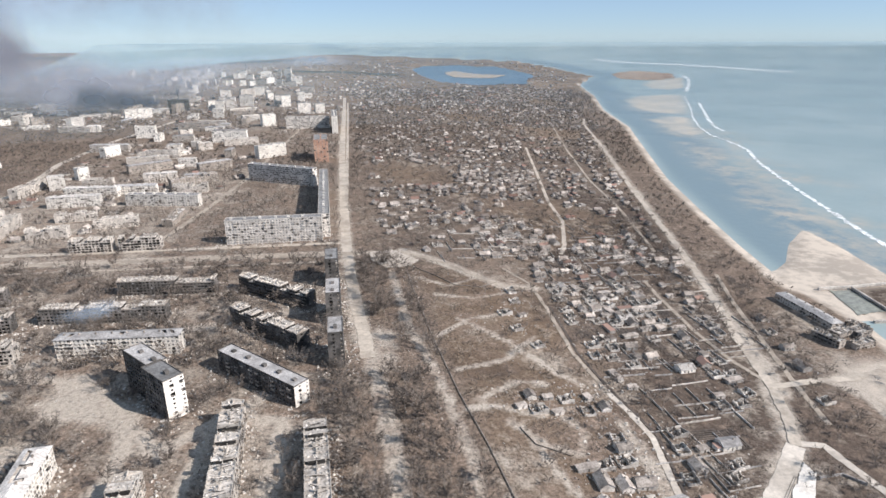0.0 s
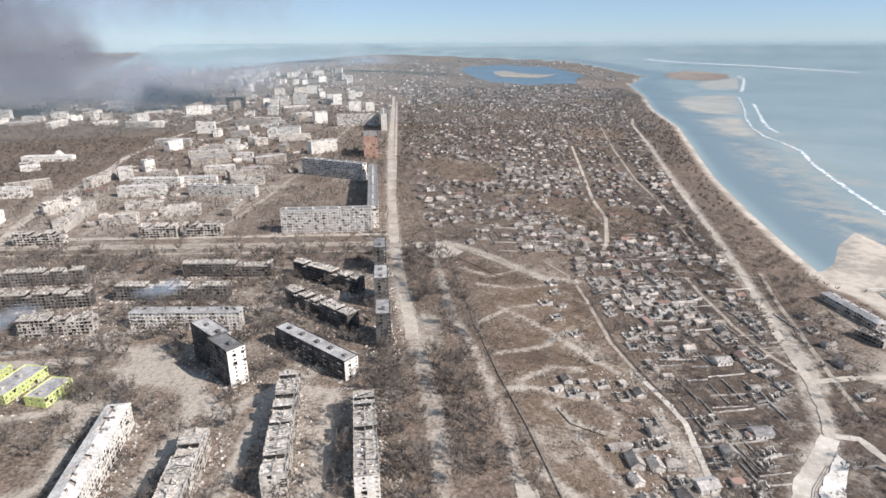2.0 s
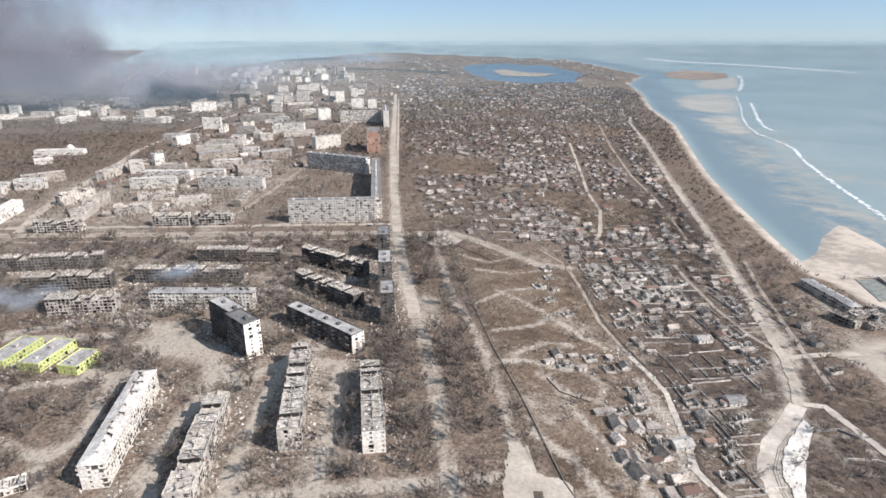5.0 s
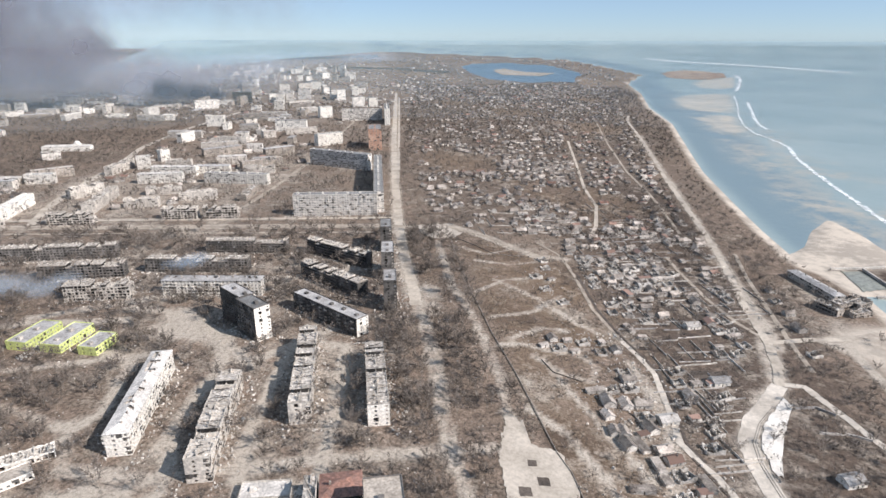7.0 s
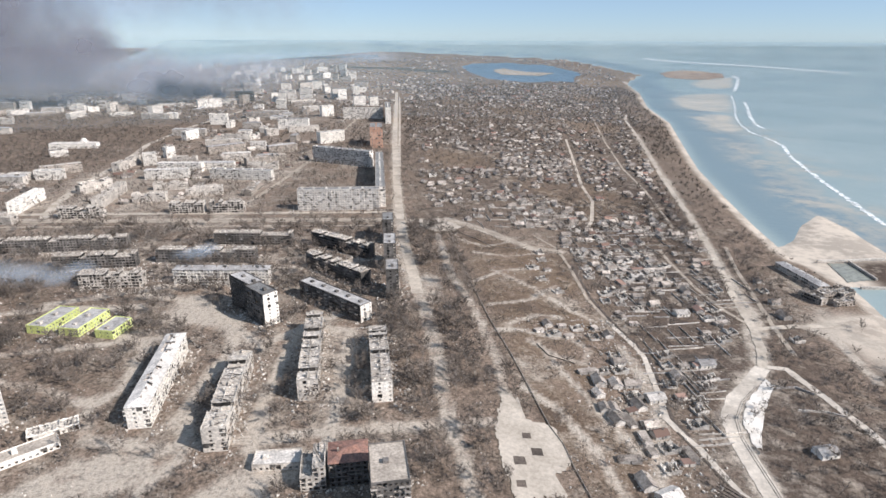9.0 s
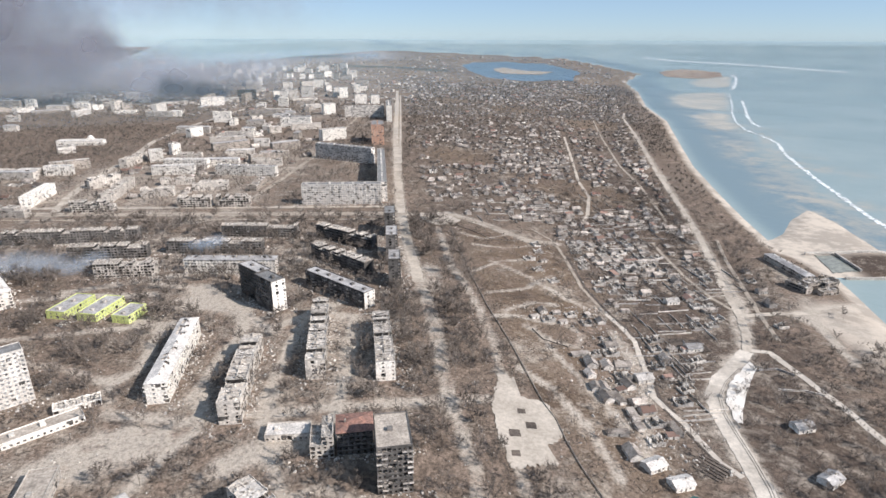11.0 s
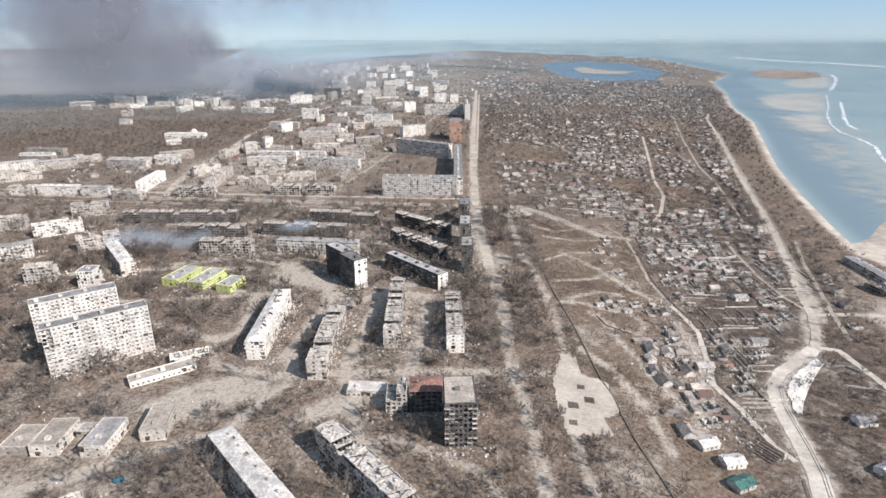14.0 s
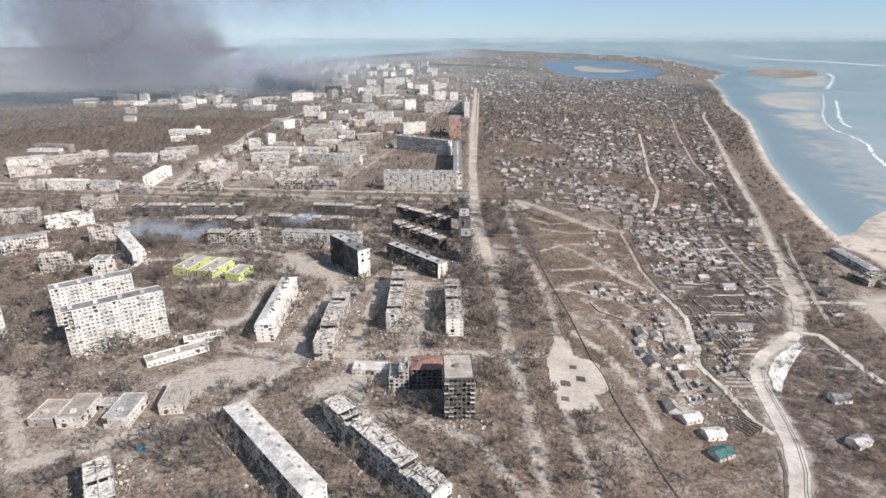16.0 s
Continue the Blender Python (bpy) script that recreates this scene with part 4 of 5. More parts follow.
apartment(-22, 11, 8, 18, 28, 29, 9, "gutted nine-storey tower with rows of burnt balconies", "scorched", "flat", 0.8, 0.2, 0.05, 0.9, 26, bay=2.6, roof_mat="tan_roof", balcony_bays=(0, 1, 5, 6), category="apartment tower")
# dark wall colour also stands for the tower's shadow on this wing
apartment(-45, 35.5, 8, 20, 17, 15, 5, "burnt five-storey wing with a rusty red roof, its wall coloured dark for shade", "scorched", "gable", 0.7, 0.2, 0.05, 0, 27, roof_mat="red")
apartment(-63, 33, 8, 13, 19, 14, 5, "shattered wing of a burnt block", "plaster", "ruin", 0.3, 0.5, 0.05, 0, 28)
PANEL = "white concrete-panel block of twelve storeys with balconies"
apartment(-282, 65, 42.5, 66, 12, 36, 12, "white twelve-storey panel block with balconies and one burnt upper corner", "panel", "flat", 0.04, 0.02, 0.97, 0.9, 29, group="panel blocks", burn_end=True)
apartment(-322, 97, 42.5, 57, 12, 36, 12, PANEL, "panel", "flat", 0.04, 0.02, 0.97, 0.9, 30, group="panel blocks")
apartment(-396, 42, 42.5, 62, 12, 36, 12, PANEL, "panel", "flat", 0.04, 0.02, 0.97, 0.9, 31, group="panel blocks")
apartment(-400, 389, 6, 141, 12, 14, 5, "long scorched five-storey block", "scorched", "ruin", 0.6, 0.12, 0.2, 0, 32)
apartment(-335, 340, 6, 77, 12, 14, 5, RUIN, "scorched", "ruin", 0.55, 0.25, 0.15, 0, 33)
apartment(-294, 290, 6, 55, 12, 14.5, 5, RUIN, "plaster", "ruin", 0.5, 0.3, 0.15, 0, 34)
apartment(-231, 355, -1, 101, 12, 14, 5, RUIN, "scorched", "ruin", 0.6, 0.15, 0.2, 0, 35)
apartment(-196, 298, -1, 88, 12, 15, 5, "five-storey block with scorched window heads and a torn roof", "white", "gable", 0.3, 0.1, 0.4, 0.5, 36, roof_mat="slate")
apartment(-198, 410, -1, 86, 12, 13.5, 5, RUIN, "scorched", "ruin", 0.7, 0.25, 0.1, 0, 37)
PALE = "pale five-storey block with blown-out windows"
apartment(-387, 244, 134, 78, 12, 15, 5, PALE, "plaster", "gable", 0.3, 0.1, 0.4, 0, 38, roof_mat="slate_light")
apartment(-382, 192, 6, 15, 15, 16, 5, PALE, "white", "flat", 0.2, 0.1, 0.5, 0, 39)
apartment(-436, 198, 20, 26, 13, 15, 5, PALE, "plaster", "ruin", 0.3, 0.2, 0.4, 0, 40)
apartment(-442, 291, 40, 42, 12, 15, 5, PALE, "plaster", "ruin", 0.3, 0.15, 0.4, 0, 41)
apartment(-512, 248, 35, 42, 12, 15, 5, PALE, "white", "gable", 0.2, 0.1, 0.4, 0, 42)
apartment(-599, 340, 20, 52, 12, 15, 5, PALE, "plaster", "ruin", 0.3, 0.1, 0.4, 0, 43)
apartment(-520, 330, 42, 50, 12, 15, 5, PALE, "white", "ruin", 0.3, 0.15, 0.4, 0, 44)
apartment(-536, 410, 20, 42, 12, 15, 5, PALE, "plaster", "ruin", 0.3, 0.15, 0.4, 0, 45)
NINE = "long grey nine-storey panel block facing the boulevard"
apartment(-124, 550, 3, 107, 13, 28, 9, NINE, "panel", "flat", 0.15, 0.02, 0.9, 0.5, 46)
apartment(-80, 685, 95, 255, 13, 28, 9, NINE, "panel", "flat", 0.45, 0.1, 0, 0, 47, near=False)
# soot share raised to darken this courtyard wing as shade would
apartment(-160, 846, -26.5, 122, 13, 28, 9, NINE, "panel", "flat", 0.6, 0.1, 0, 0, 48, near=False)
apartment(-116, 1046, 95, 70, 26, 42, 14, "orange-brown brick high-rise, scorched on one side", "orange", "flat", 0.3, 0.1, 0, 0, 49, near=False)
apartment(-218, 1080, 40, 60, 16, 24, 8, "high block of flats with a bright end wall", "white", "flat", 0.1, 0.05, 0, 0, 50, near=False)
apartment(-188, 1466, 5, 110, 14, 30, 9, NINE, "panel", "flat", 0.6, 0.08, 0, 0, 51, near=False)
apartment(-118, 1433, 95, 130, 14, 42, 14, "tall pale block along the avenue", "white", "flat", 0.05, 0.02, 0, 0, 52, near=False)
apartment(-299, 1527, 30, 36, 18, 30, 9, "tall pale block of flats", "white", "flat", 0.05, 0.02, 0, 0, 53, near=False)

# ---- low public buildings ----
KIND = "lime-green two-storey kindergarten wing with a grey roof"
for x, y, t, l, w, sd in ((-304, 214, 80, 36, 17, 61), (-277, 210, 80, 36, 17, 62), (-249, 200, 80, 24, 15, 63)):
    apartment(x, y, t, l, w, 6.5, 2, KIND, "lime", "flat", 0.1, 0.05, 0.7, 0, sd, roof_mat="slate", category="kindergarten", group="kindergarten wings")
SCHOOL = "two-storey school wing with a flat roof and tall windows"
for x, y, t, l, w, h, sd, rm in ((-250, -24, 99, 25, 15, 7.4, 64, "tan_roof"), (-222, -21, 96, 26, 14.5, 7.4, 65, "slate"), (-199, -4, 104, 27, 14, 7.4, 66, "tan_roof")):
    apartment(x, y, t, l, w, h, 2, SCHOOL, "plaster", "flat", 0.1, 0.05, 0.7, 0, sd, roof_mat=rm, category="school", group="school wings")
apartment(-267, -27, 96, 20, 15, 5.5, 2, "lower school annex under a torn brown roof", "plaster", "flat", 0.1, 0.1, 0.6, 0, 78, category="school", roof_mat="tan_roof")
apartment(-236, -14, 6, 12.6, 8, 4, 1, "low link between school wings", "plaster", "flat", 0.1, 0.05, 0.6, 0, 67, category="school", roof_mat="slate")
apartment(-229, 50, 41, 42, 11, 4, 1, "low shop with a blue base and flat roof", "white", "flat", 0.1, 0.1, 0.5, 0, 68, category="shop", roof_mat="tan_roof")
apartment(-222, 74, 30, 26, 9, 3.6, 1, "wrecked row of kiosks", "white", "ruin", 0.1, 0.3, 0.2, 0, 69, category="shop")
apartment(-85, 45, 4, 25, 12, 4, 1, "low workshop with a pale flat roof", "plaster", "flat", 0.1, 0.1, 0.4, 0, 70, category="workshop", roof_mat="slate_light")
apartment(375, 331, 96, 66, 11, 6.5, 2, "long two-storey beach hall under a pale grey roof", "plaster", "gable", 0.35, 0.05, 0.3, 0, 71, category="beach building", roof_mat="slate")
PAVILION = "wrecked grey-green beach pavilion on the shore"
for x, y, t, l, w, h, sd in ((356, 280, 110, 24, 8, 6, 72), (373, 288, 20, 20, 11, 6, 73), (391, 289, 25, 18, 12, 7, 75), (378, 271, 15, 22, 9, 5, 76), (401, 303, 110, 16, 8, 5, 77)):
    apartment(x, y, t, l, w, h, 2, PAVILION, "brick", "ruin", 0.5, 0.35, 0.1, 0, sd, category="beach building", group="beach pavilions", roof_mat="slate" if sd == 72 else None)

# ---- blocks of the town beyond the boulevard ----
TOWN = "weathered walk-up block among bare trees"
WALLS = {"w": "white", "p": "plaster", "b": "brick"}
ROOFS = {"g": "gable", "f": "flat", "r": "ruin", "s": "ruin"}
for row, (x, y, t, l, h, style) in enumerate((
    (-648, 500, 3, 60, 14, "wg"), (-590, 500, 3, 42, 14, "wg"), (-533, 487, -4, 45, 13, "pr"), (-546, 566, 99, 80, 15, "wf"), (-611, 727, 7, 42, 15, "wf"), (-695, 716, 7, 38, 11, "pr"),
    (-655, 720, 5, 33, 11, "pg"), (-769, 732, 13, 44, 12, "pr"), (-782, 666, 40, 65, 15, "pg"), (-843, 653, 40, 60, 14, "wg"), (-777, 580, 40, 57, 15, "pr"), (-701, 495, 5, 36, 13, "pr"),
    (-443, 512, 5, 54, 14, "ps"), (-500, 650, 57, 49, 15, "pr"), (-452, 600, 98, 100, 14, "pr"), (-427, 733, 8, 67, 15, "wg"), (-305, 726, -8, 103, 16, "wf"), (-319, 535, 4, 43, 14, "ps"),
    (-268, 537, 4, 43, 15, "ps"), (-500, 836, 29, 22, 22, "wf"), (-495, 907, 49, 18, 20, "wf"), (-361, 881, 13, 50, 14, "pg"), (-299, 886, 15, 48, 10, "bg"), (-435, 1036, 18, 72, 13, "pf"),
    (-306, 1228, 21, 72, 14, "pf"), (-535, 1117, 73, 43, 20, "wf"), (-392, 660, 12, 47, 11, "pr"), (-330, 628, 10, 50, 12, "pr"), (-392, 590, 8, 44, 12, "pr"), (-940, 600, 5, 70, 12, "wg"),
    (-860, 560, 6, 60, 13, "pg"), (-872, 735, 8, 60, 13, "wf"), (-370, 800, 4, 60, 13, "wg"), (-290, 800, 4, 50, 13, "pr"), (-445, 850, 5, 44, 13, "pr"))):
    shell = style[1] == "s"
    apartment(x, y, t, l, 13, h, max(2, round(h / 3)), "roofless burnt shell of a block beside the boulevard" if shell else TOWN, WALLS[style[0]], ROOFS[style[1]], 0.5 if shell else 0.18, 0.45 if shell else 0.12,
              0, 0, 100 + row, bay=4.0, near=shell, group="town blocks", roof_mat=("slate_light", "slate", None)[row % 3] if style[1] in "gf" else None)
hall = apartment(-729, 1008, 5, 92, 16, 10, 3, "white public hall with a small dome", "white", "gable", 0.05, 0.0, 0, 0, 160, bay=4.0, near=False, category="public hall", roof_mat="slate_light")
b = Build()
b.box(-6, 6, -6, 6, 10, 14)
for k in range(4):
    r0, r1 = 6 * math.cos(k * 0.39), 6 * math.cos((k + 1) * 0.39)
    b.taper((0, 0, 14 + 6 * math.sin(k * 0.39)), (0, 0, 14 + 6 * math.sin((k + 1) * 0.39)), r0, r1, 12)
cupola = part("cupola", b, "white", hall, "white dome on a square drum")
cupola.location = (20, 0, 0)
rnd = random.Random(77)
made = 0
while made < 85:
    y = rnd.uniform(640, 1900)
    x = rnd.uniform(-0.62 * y - 420, -215 - 0.06 * y)
    if x < -570 and 780 < y < 1450 and rnd.random() < 0.9:
        continue
    l = rnd.choice((30, 45, 60, 75))
    if near_building(np.array([x]), np.array([y]), 24)[0] or near_road(np.array([x]), np.array([y]), 14)[0]:
        continue
    h = rnd.choice((9, 12, 14, 15, 15)) if y < 1250 else rnd.choice((9, 15, 15, 27))
    apartment(x, y, rnd.choice((0, 0, 5, 38, 88)), l, 13, h, max(2, round(h / 3)), TOWN, rnd.choice(("plaster", "white", "panel", "brick")), rnd.choice(("gable", "flat", "ruin", "ruin")),
              0.22, 0.1, 0, 0, 200 + made, bay=4.8, near=False, group="town blocks", roof_mat=rnd.choice(("slate", "slate_light", None)))
    made += 1


def high_rise(x, y, turn, length, width, height, wall, seed):
    """A far tower block: body with rows of recessed windows, roof and lift house."""
    rnd = random.Random(seed)
    top = thing("high_rise", pose(x, y, ground_at(x, y) - 1, 0, 0, turn), "pale high-rise housing block in the haze" if wall != "soot" else "dark scorched high-rise block in the haze", "high-rise", "far towers")
    b = Build()
    hl, hw, st = length / 2, width / 2, max(4, int(height / 3.0))
    for place, run in ((lambda u, d, z: (-hl + u, -hw + d, z), length), (lambda u, d, z: (hl - u, hw - d, z), length), (lambda u, d, z: (hl - d, -hw + u, z), width), (lambda u, d, z: (-hl + d, hw - u, z), width)):
        facade(b, rnd, run, st, height / st, 6.0, place, 0.1, 0.0, None, False)
    part("wall", b, [wall, "soot"], top)
    c = Build()
    c.box(-hl + 0.5, hl - 0.5, -hw + 0.5, hw - 0.5, 0, height - 0.1)
    part("core", c, "room", top, "dark rooms")
    r = Build()
    r.box(-hl - 0.2, hl + 0.2, -hw - 0.2, hw + 0.2, height, height + 0.8)
    r.box(-3, 3, -3, 3, height + 0.8, height + 4)
    part("roof", r, "bitumen", top)
    return top


high_rise(-651, 1930, 6, 63, 14, 36, "soot", 1)
for i, (x, y, l, h) in enumerate(((-504, 1860, 26, 36), (-480, 1890, 26, 38), (-535, 1880, 22, 36), (-458, 2035, 44, 38), (-321, 2004, 30, 38), (-350, 2030, 26, 36), (-495, 2464, 39, 34), (-235, 1790, 40, 34), (-190, 1800, 30, 30))):
    high_rise(x, y, 6 + 10 * (i % 3), l, 15, h, ("white", "panel")[i % 2], 10 + i)
for i in range(95):
    y = rnd.uniform(2150, 3500)
    x = -y * rnd.uniform(0.12, 0.62)
    if i < 40:
        y = rnd.uniform(2750, 3350)
        x = -y * rnd.uniform(0.14, 0.36)
    high_rise(x, y, rnd.uniform(-20, 40), rnd.choice((18, 25, 40, 60)), 14, rnd.choice((20, 26, 28, 36)), rnd.choice(("white", "panel", "panel", "plaster")), 100 + i)

# ---- pipeline, ditch, fences ----
def wall_line(name, pts, width, height, mat, label, category, up=0.0, posts=0.0, kind=""):
    b = Build()
    for (ax, ay), (bx, by) in zip(pts, pts[1:]):
        d = math.hypot(bx - ax, by - ay)
        n = max(1, int(d / 8))
        for i in range(n):
            x0, y0 = ax + (bx - ax) * i / n, ay + (by - ay) * i / n
            x1, y1 = ax + (bx - ax) * (i + 1) / n, ay + (by - ay) * (i + 1) / n
            z0, z1 = ground_at(x0, y0), ground_at(x1, y1)
            nx, ny = (by - ay) / d * width / 2, -(bx - ax) / d * width / 2
            lo, hi = up, up + height
            c = [(x0 - nx, y0 - ny, z0 + lo), (x0 + nx, y0 + ny, z0 + lo), (x1 + nx, y1 + ny, z1 + lo), (x1 - nx, y1 - ny, z1 + lo)]
            t = [(p[0], p[1], p[2] + height) for p in c]
            b.face(t)
            for k in range(4):
                j = (k + 1) % 4
                b.face([c[k], c[j], t[j], t[k]])
            if posts:
                b.box(x0 - 0.2, x0 + 0.2, y0 - 0.2, y0 + 0.2, z0 - 0.3, z0 + posts)
    return tagged(part(name, b, mat), label, category, kind=kind)


wall_line("pipeline", [(118, -110), (97, -38), (90, -6), (82, 23), (78, 46), (76, 66), (71, 82), (69, 94), (58, 165), (47, 220), (36, 298), (26, 392), (22, 440)], 0.45, 0.5, "pipe",
          "long dark heating pipeline on low supports", "pipeline", 0.4, 0.5)
wall_line("ditch", [(169, 24), (162, 36), (155, 68), (151, 84)], 1.5, 0.35, "beds", "dark ditch edge beside the lane", "ditch", -0.05)
wall_line("ditch", [(157, 80), (153, 97), (158, 124), (162, 153), (165, 176), (160, 201), (154, 224), (150, 249), (146, 276), (147, 359)], 2.0, 0.35, "beds", "dark ditch edge beside the lane", "ditch", -0.05)
wall_line("ditch", [(148, -60), (159, -30), (165, -14), (169, 4)], 1.8, 0.35, "beds", "dark ditch beside the coast road", "ditch", -0.05)
for off in (2.6, 4.2):
    wall_line("tram_rail", [(155 + off, -60), (167 + off, -27), (173 + off, -13), (179 + off, 11), (182 + off, 35), (184 + off, 60), (186 + off, 80), (191.5 + off, 98), (205 + off, 117), (224 + off, 135)], 0.28, 0.2, "pipe", "worn tram rail along the coast road", "rail", 0.18)
wall_line("garden_wall", [(262, 124), (254, 133), (240, 132)], 0.5, 1.6, "slate", "pale broken yard wall beside the shore lane", "wall")
wall_line("garden_wall", [(240, 106), (258, 104), (268, 98)], 0.5, 1.4, "slate_light", "pale broken yard wall beside the shore lane", "wall")
wall_line("pier", [(425, 383), (523, 383)], 2.0, 2.5, "plaster", "low concrete sea wall", "sea wall", 0.5)
wall_line("pier", [(459, 381), (454, 330)], 2.0, 2.5, "plaster", "low concrete sea wall", "sea wall", 0.5)
wall_line("pier", [(427, 314), (524, 311)], 3.0, 2.5, "plaster", "low concrete sea wall", "sea wall", 0.5)
for pts in ([(80, 184), (86, 168), (104, 158)], [(24, 455), (50, 425), (66, 402), (90, 398), (108, 412)]):
    wall_line("trench_wall", pts, 0.35, 0.8, "pipe", "low dark broken wall", "wall")

# ---- small houses ----
def house_bits(kind, w, d, h, rise, rnd):
    """Name, build and material of the pieces of a small house, about its own middle."""
    bits = []
    wall = Build()
    t = 0.35
    if kind == "ruin":
        for x0, x1, y0, y1 in ((-w, w, -d, -d + t), (-w, w, d - t, d), (-w, -w + t, -d + t, d - t), (w - t, w, -d + t, d - t), (-t / 2, t / 2, -d + t, d - t)):
            wall, n, across = Build(), 4, x1 - x0 > y1 - y0
            tops = [h * rnd.uniform(0.3, 1.1) for _ in range(n + 1)]
            cols = []
            for i in range(n + 1):
                q = i / n
                a, c = (x0 + (x1 - x0) * q, y0 + (y1 - y0) * q)
                pair = ((a, y0), (a, y1)) if across else ((x1, c), (x0, c))
                cols.append([(*pair[0], -0.8), (*pair[0], tops[i]), (*pair[1], tops[i]), (*pair[1], -0.8)])
            first = len(wall.v)
            wall.v.extend(p for col in cols for p in col)
            for i in range(n):
                k = first + 4 * i
                for j in range(3):
                    wall.f.append((k + j, k + 4 + j, k + 5 + j, k + 1 + j))
                    wall.m.append(0)
            for k in (first, first + 4 * n):
                wall.f.append((k, k + 1, k + 2, k + 3))
                wall.m.append(0)
            bits.append(("wall", wall, "house_wall"))
        heap = Build()
        broken(heap, rnd, -w, w, -d, d, 0.3, 9, 1.4)
        bits.append(("rubble", heap, "rubble"))
        beams = Build()
        for _ in range(5):
            m = Matrix.Translation((rnd.uniform(-w, w) * 0.7, 0, h * 0.6)) @ Euler((rnd.uniform(-0.4, 0.4), 0, rnd.uniform(-0.5, 0.5))).to_matrix().to_4x4()
            beams.box(-0.12, 0.12, -d, d, 0, 0.2, 0, m)
        bits.append(("burnt_timber", beams, "timber"))
        return bits
    wall.box(-w, w, -d, d, -0.8, h)
    if kind != "shed":
        for sx in (-w, w):
            wall.face([(sx, -d, h), (sx, d, h), (sx, 0, h + rise)] if sx > 0 else [(sx, d, h), (sx, -d, h), (sx, 0, h + rise)])
    bits.append(("wall", wall, "house_wall"))
    roof, o = Build(), 0.45
    if kind == "shed":
        roof.box(-w - 0.3, w + 0.3, -d - 0.3, d + 0.3, h, h + 0.18)
    else:
        k = 0.16
        for s in (-1, 1):
            e0, e1 = (-w - o, s * (d + o), h - rise * o / d), (w + o, s * (d + o), h - rise * o / d)
            r0, r1 = (-w - o, 0, h + rise), (w + o, 0, h + rise)
            up = lambda p: (p[0], p[1], p[2] + k)
            roof.face([up(e0), up(e1), up(r1), up(r0)])
            roof.face([e0, e1, up(e1), up(e0)])
            roof.face([e0, up(e0), up(r0), r0])
            roof.face([e1, r1, up(r1), up(e1)])
    bits.append(("roof", roof, "house_roof"))
    if kind != "shed":
        ch = Build()
        ch.box(w * 0.3, w * 0.3 + 0.7, -0.9, -0.2, h + rise * 0.4, h + rise + 0.8)
        bits.append(("chimney", ch, "brick"))
        for wx in (-w * 0.5, w * 0.45):
            win = Build()
            win.box(wx - 0.55, wx + 0.55, -d - 0.06, -d + 0.02, 0.9, 2.2)
            bits.append(("window", win, "glass"))
        win = Build()
        win.box(w - 0.02, w + 0.06, -0.6, 0.6, 0.9, 2.2)
        bits.append(("window", win, "glass"))
    door = Build()
    door.box(-0.45, 0.45, -d - 0.07, -d + 0.02, 0, 2.0)
    bits.append(("door", door, "timber"))
    return bits


KINDS = []
hr = random.Random(5)
for kind, w, d, h, rise, label in (
    ("gable", 4.6, 3.6, 2.9, 2.2, "small gabled house with a weathered grey roof"), ("gable", 5.6, 4.0, 3.0, 2.5, "small gabled house with a weathered grey roof"),
    ("gable", 3.8, 3.2, 2.7, 1.8, "small gabled cottage with a patched roof"), ("ruin", 4.6, 3.8, 2.9, 0, "roofless ruin of a small house"),
    ("ruin", 5.5, 4.2, 3.1, 0, "roofless ruin of a small house"), ("shed", 3.4, 2.2, 2.3, 0, "low flat-roofed garden shed"), ("shed", 6.5, 2.4, 2.5, 0, "long low flat-roofed outbuilding")):
    KINDS.append((kind, house_bits(kind, w, d, h, rise, hr), label, w, d))


def soup(bits):
    """Pieces as arrays of triangles with their materials."""
    v, f, m = [], [], []
    for _, b, mat in bits:
        n = len(v)
        v += b.v
        for q in b.f:
            for i in range(1, len(q) - 1):
                f.append((n + q[0], n + q[i], n + q[i + 1]))
                m.append(mat)
    return np.array(v, float), np.array(f), m


def scatter(name, protos, spots, swap, label, category):
    """Many alike small things joined in one mesh. spots: kind, x, y, turn, scale."""
    names = sorted({swap.get(k, k) for _, _, m in protos for k in m})
    slot = {k: i for i, k in enumerate(names)}
    vs, fs, ms, base = [], [], [], 0
    zs = land([s[1] for s in spots], [s[2] for s in spots])
    for (k, x, y, turn, size), z in zip(spots, zs):
        v, f, m = protos[k]
        c, s = math.cos(turn), math.sin(turn)
        w = np.stack([v[:, 0] * c - v[:, 1] * s, v[:, 0] * s + v[:, 1] * c, v[:, 2]], -1) * size + (x, y, z)
        vs.append(w)
        fs.append(f + base)
        ms.append([slot[swap.get(q, q)] for q in m])
        base += len(v)
    v, f = np.concatenate(vs), np.concatenate(fs)
    me = bpy.data.meshes.new(name)
    me.vertices.add(len(v))
    me.vertices.foreach_set("co", v.astype(np.float32).ravel())
    me.loops.add(f.size)
    me.loops.foreach_set("vertex_index", f.astype(np.int32).ravel())
    me.polygons.add(len(f))
    me.polygons.foreach_set("loop_start", np.arange(0, f.size, 3, dtype=np.int32))
    for k in names:
        me.materials.append(M[k])
    me.polygons.foreach_set("material_index", np.concatenate(ms).astype(np.int32))
    me.update(calc_edges=True)
    return tagged(new(name, me), label, category, kind="stuff")


spots = []
hr = random.Random(9)


def road_x(y):
    return -14 - 0.066 * (y - 270)


def shore_x(y):
    return float(np.interp(y, [p[1] for p in COAST[:16]], [p[0] for p in COAST[:16]]))


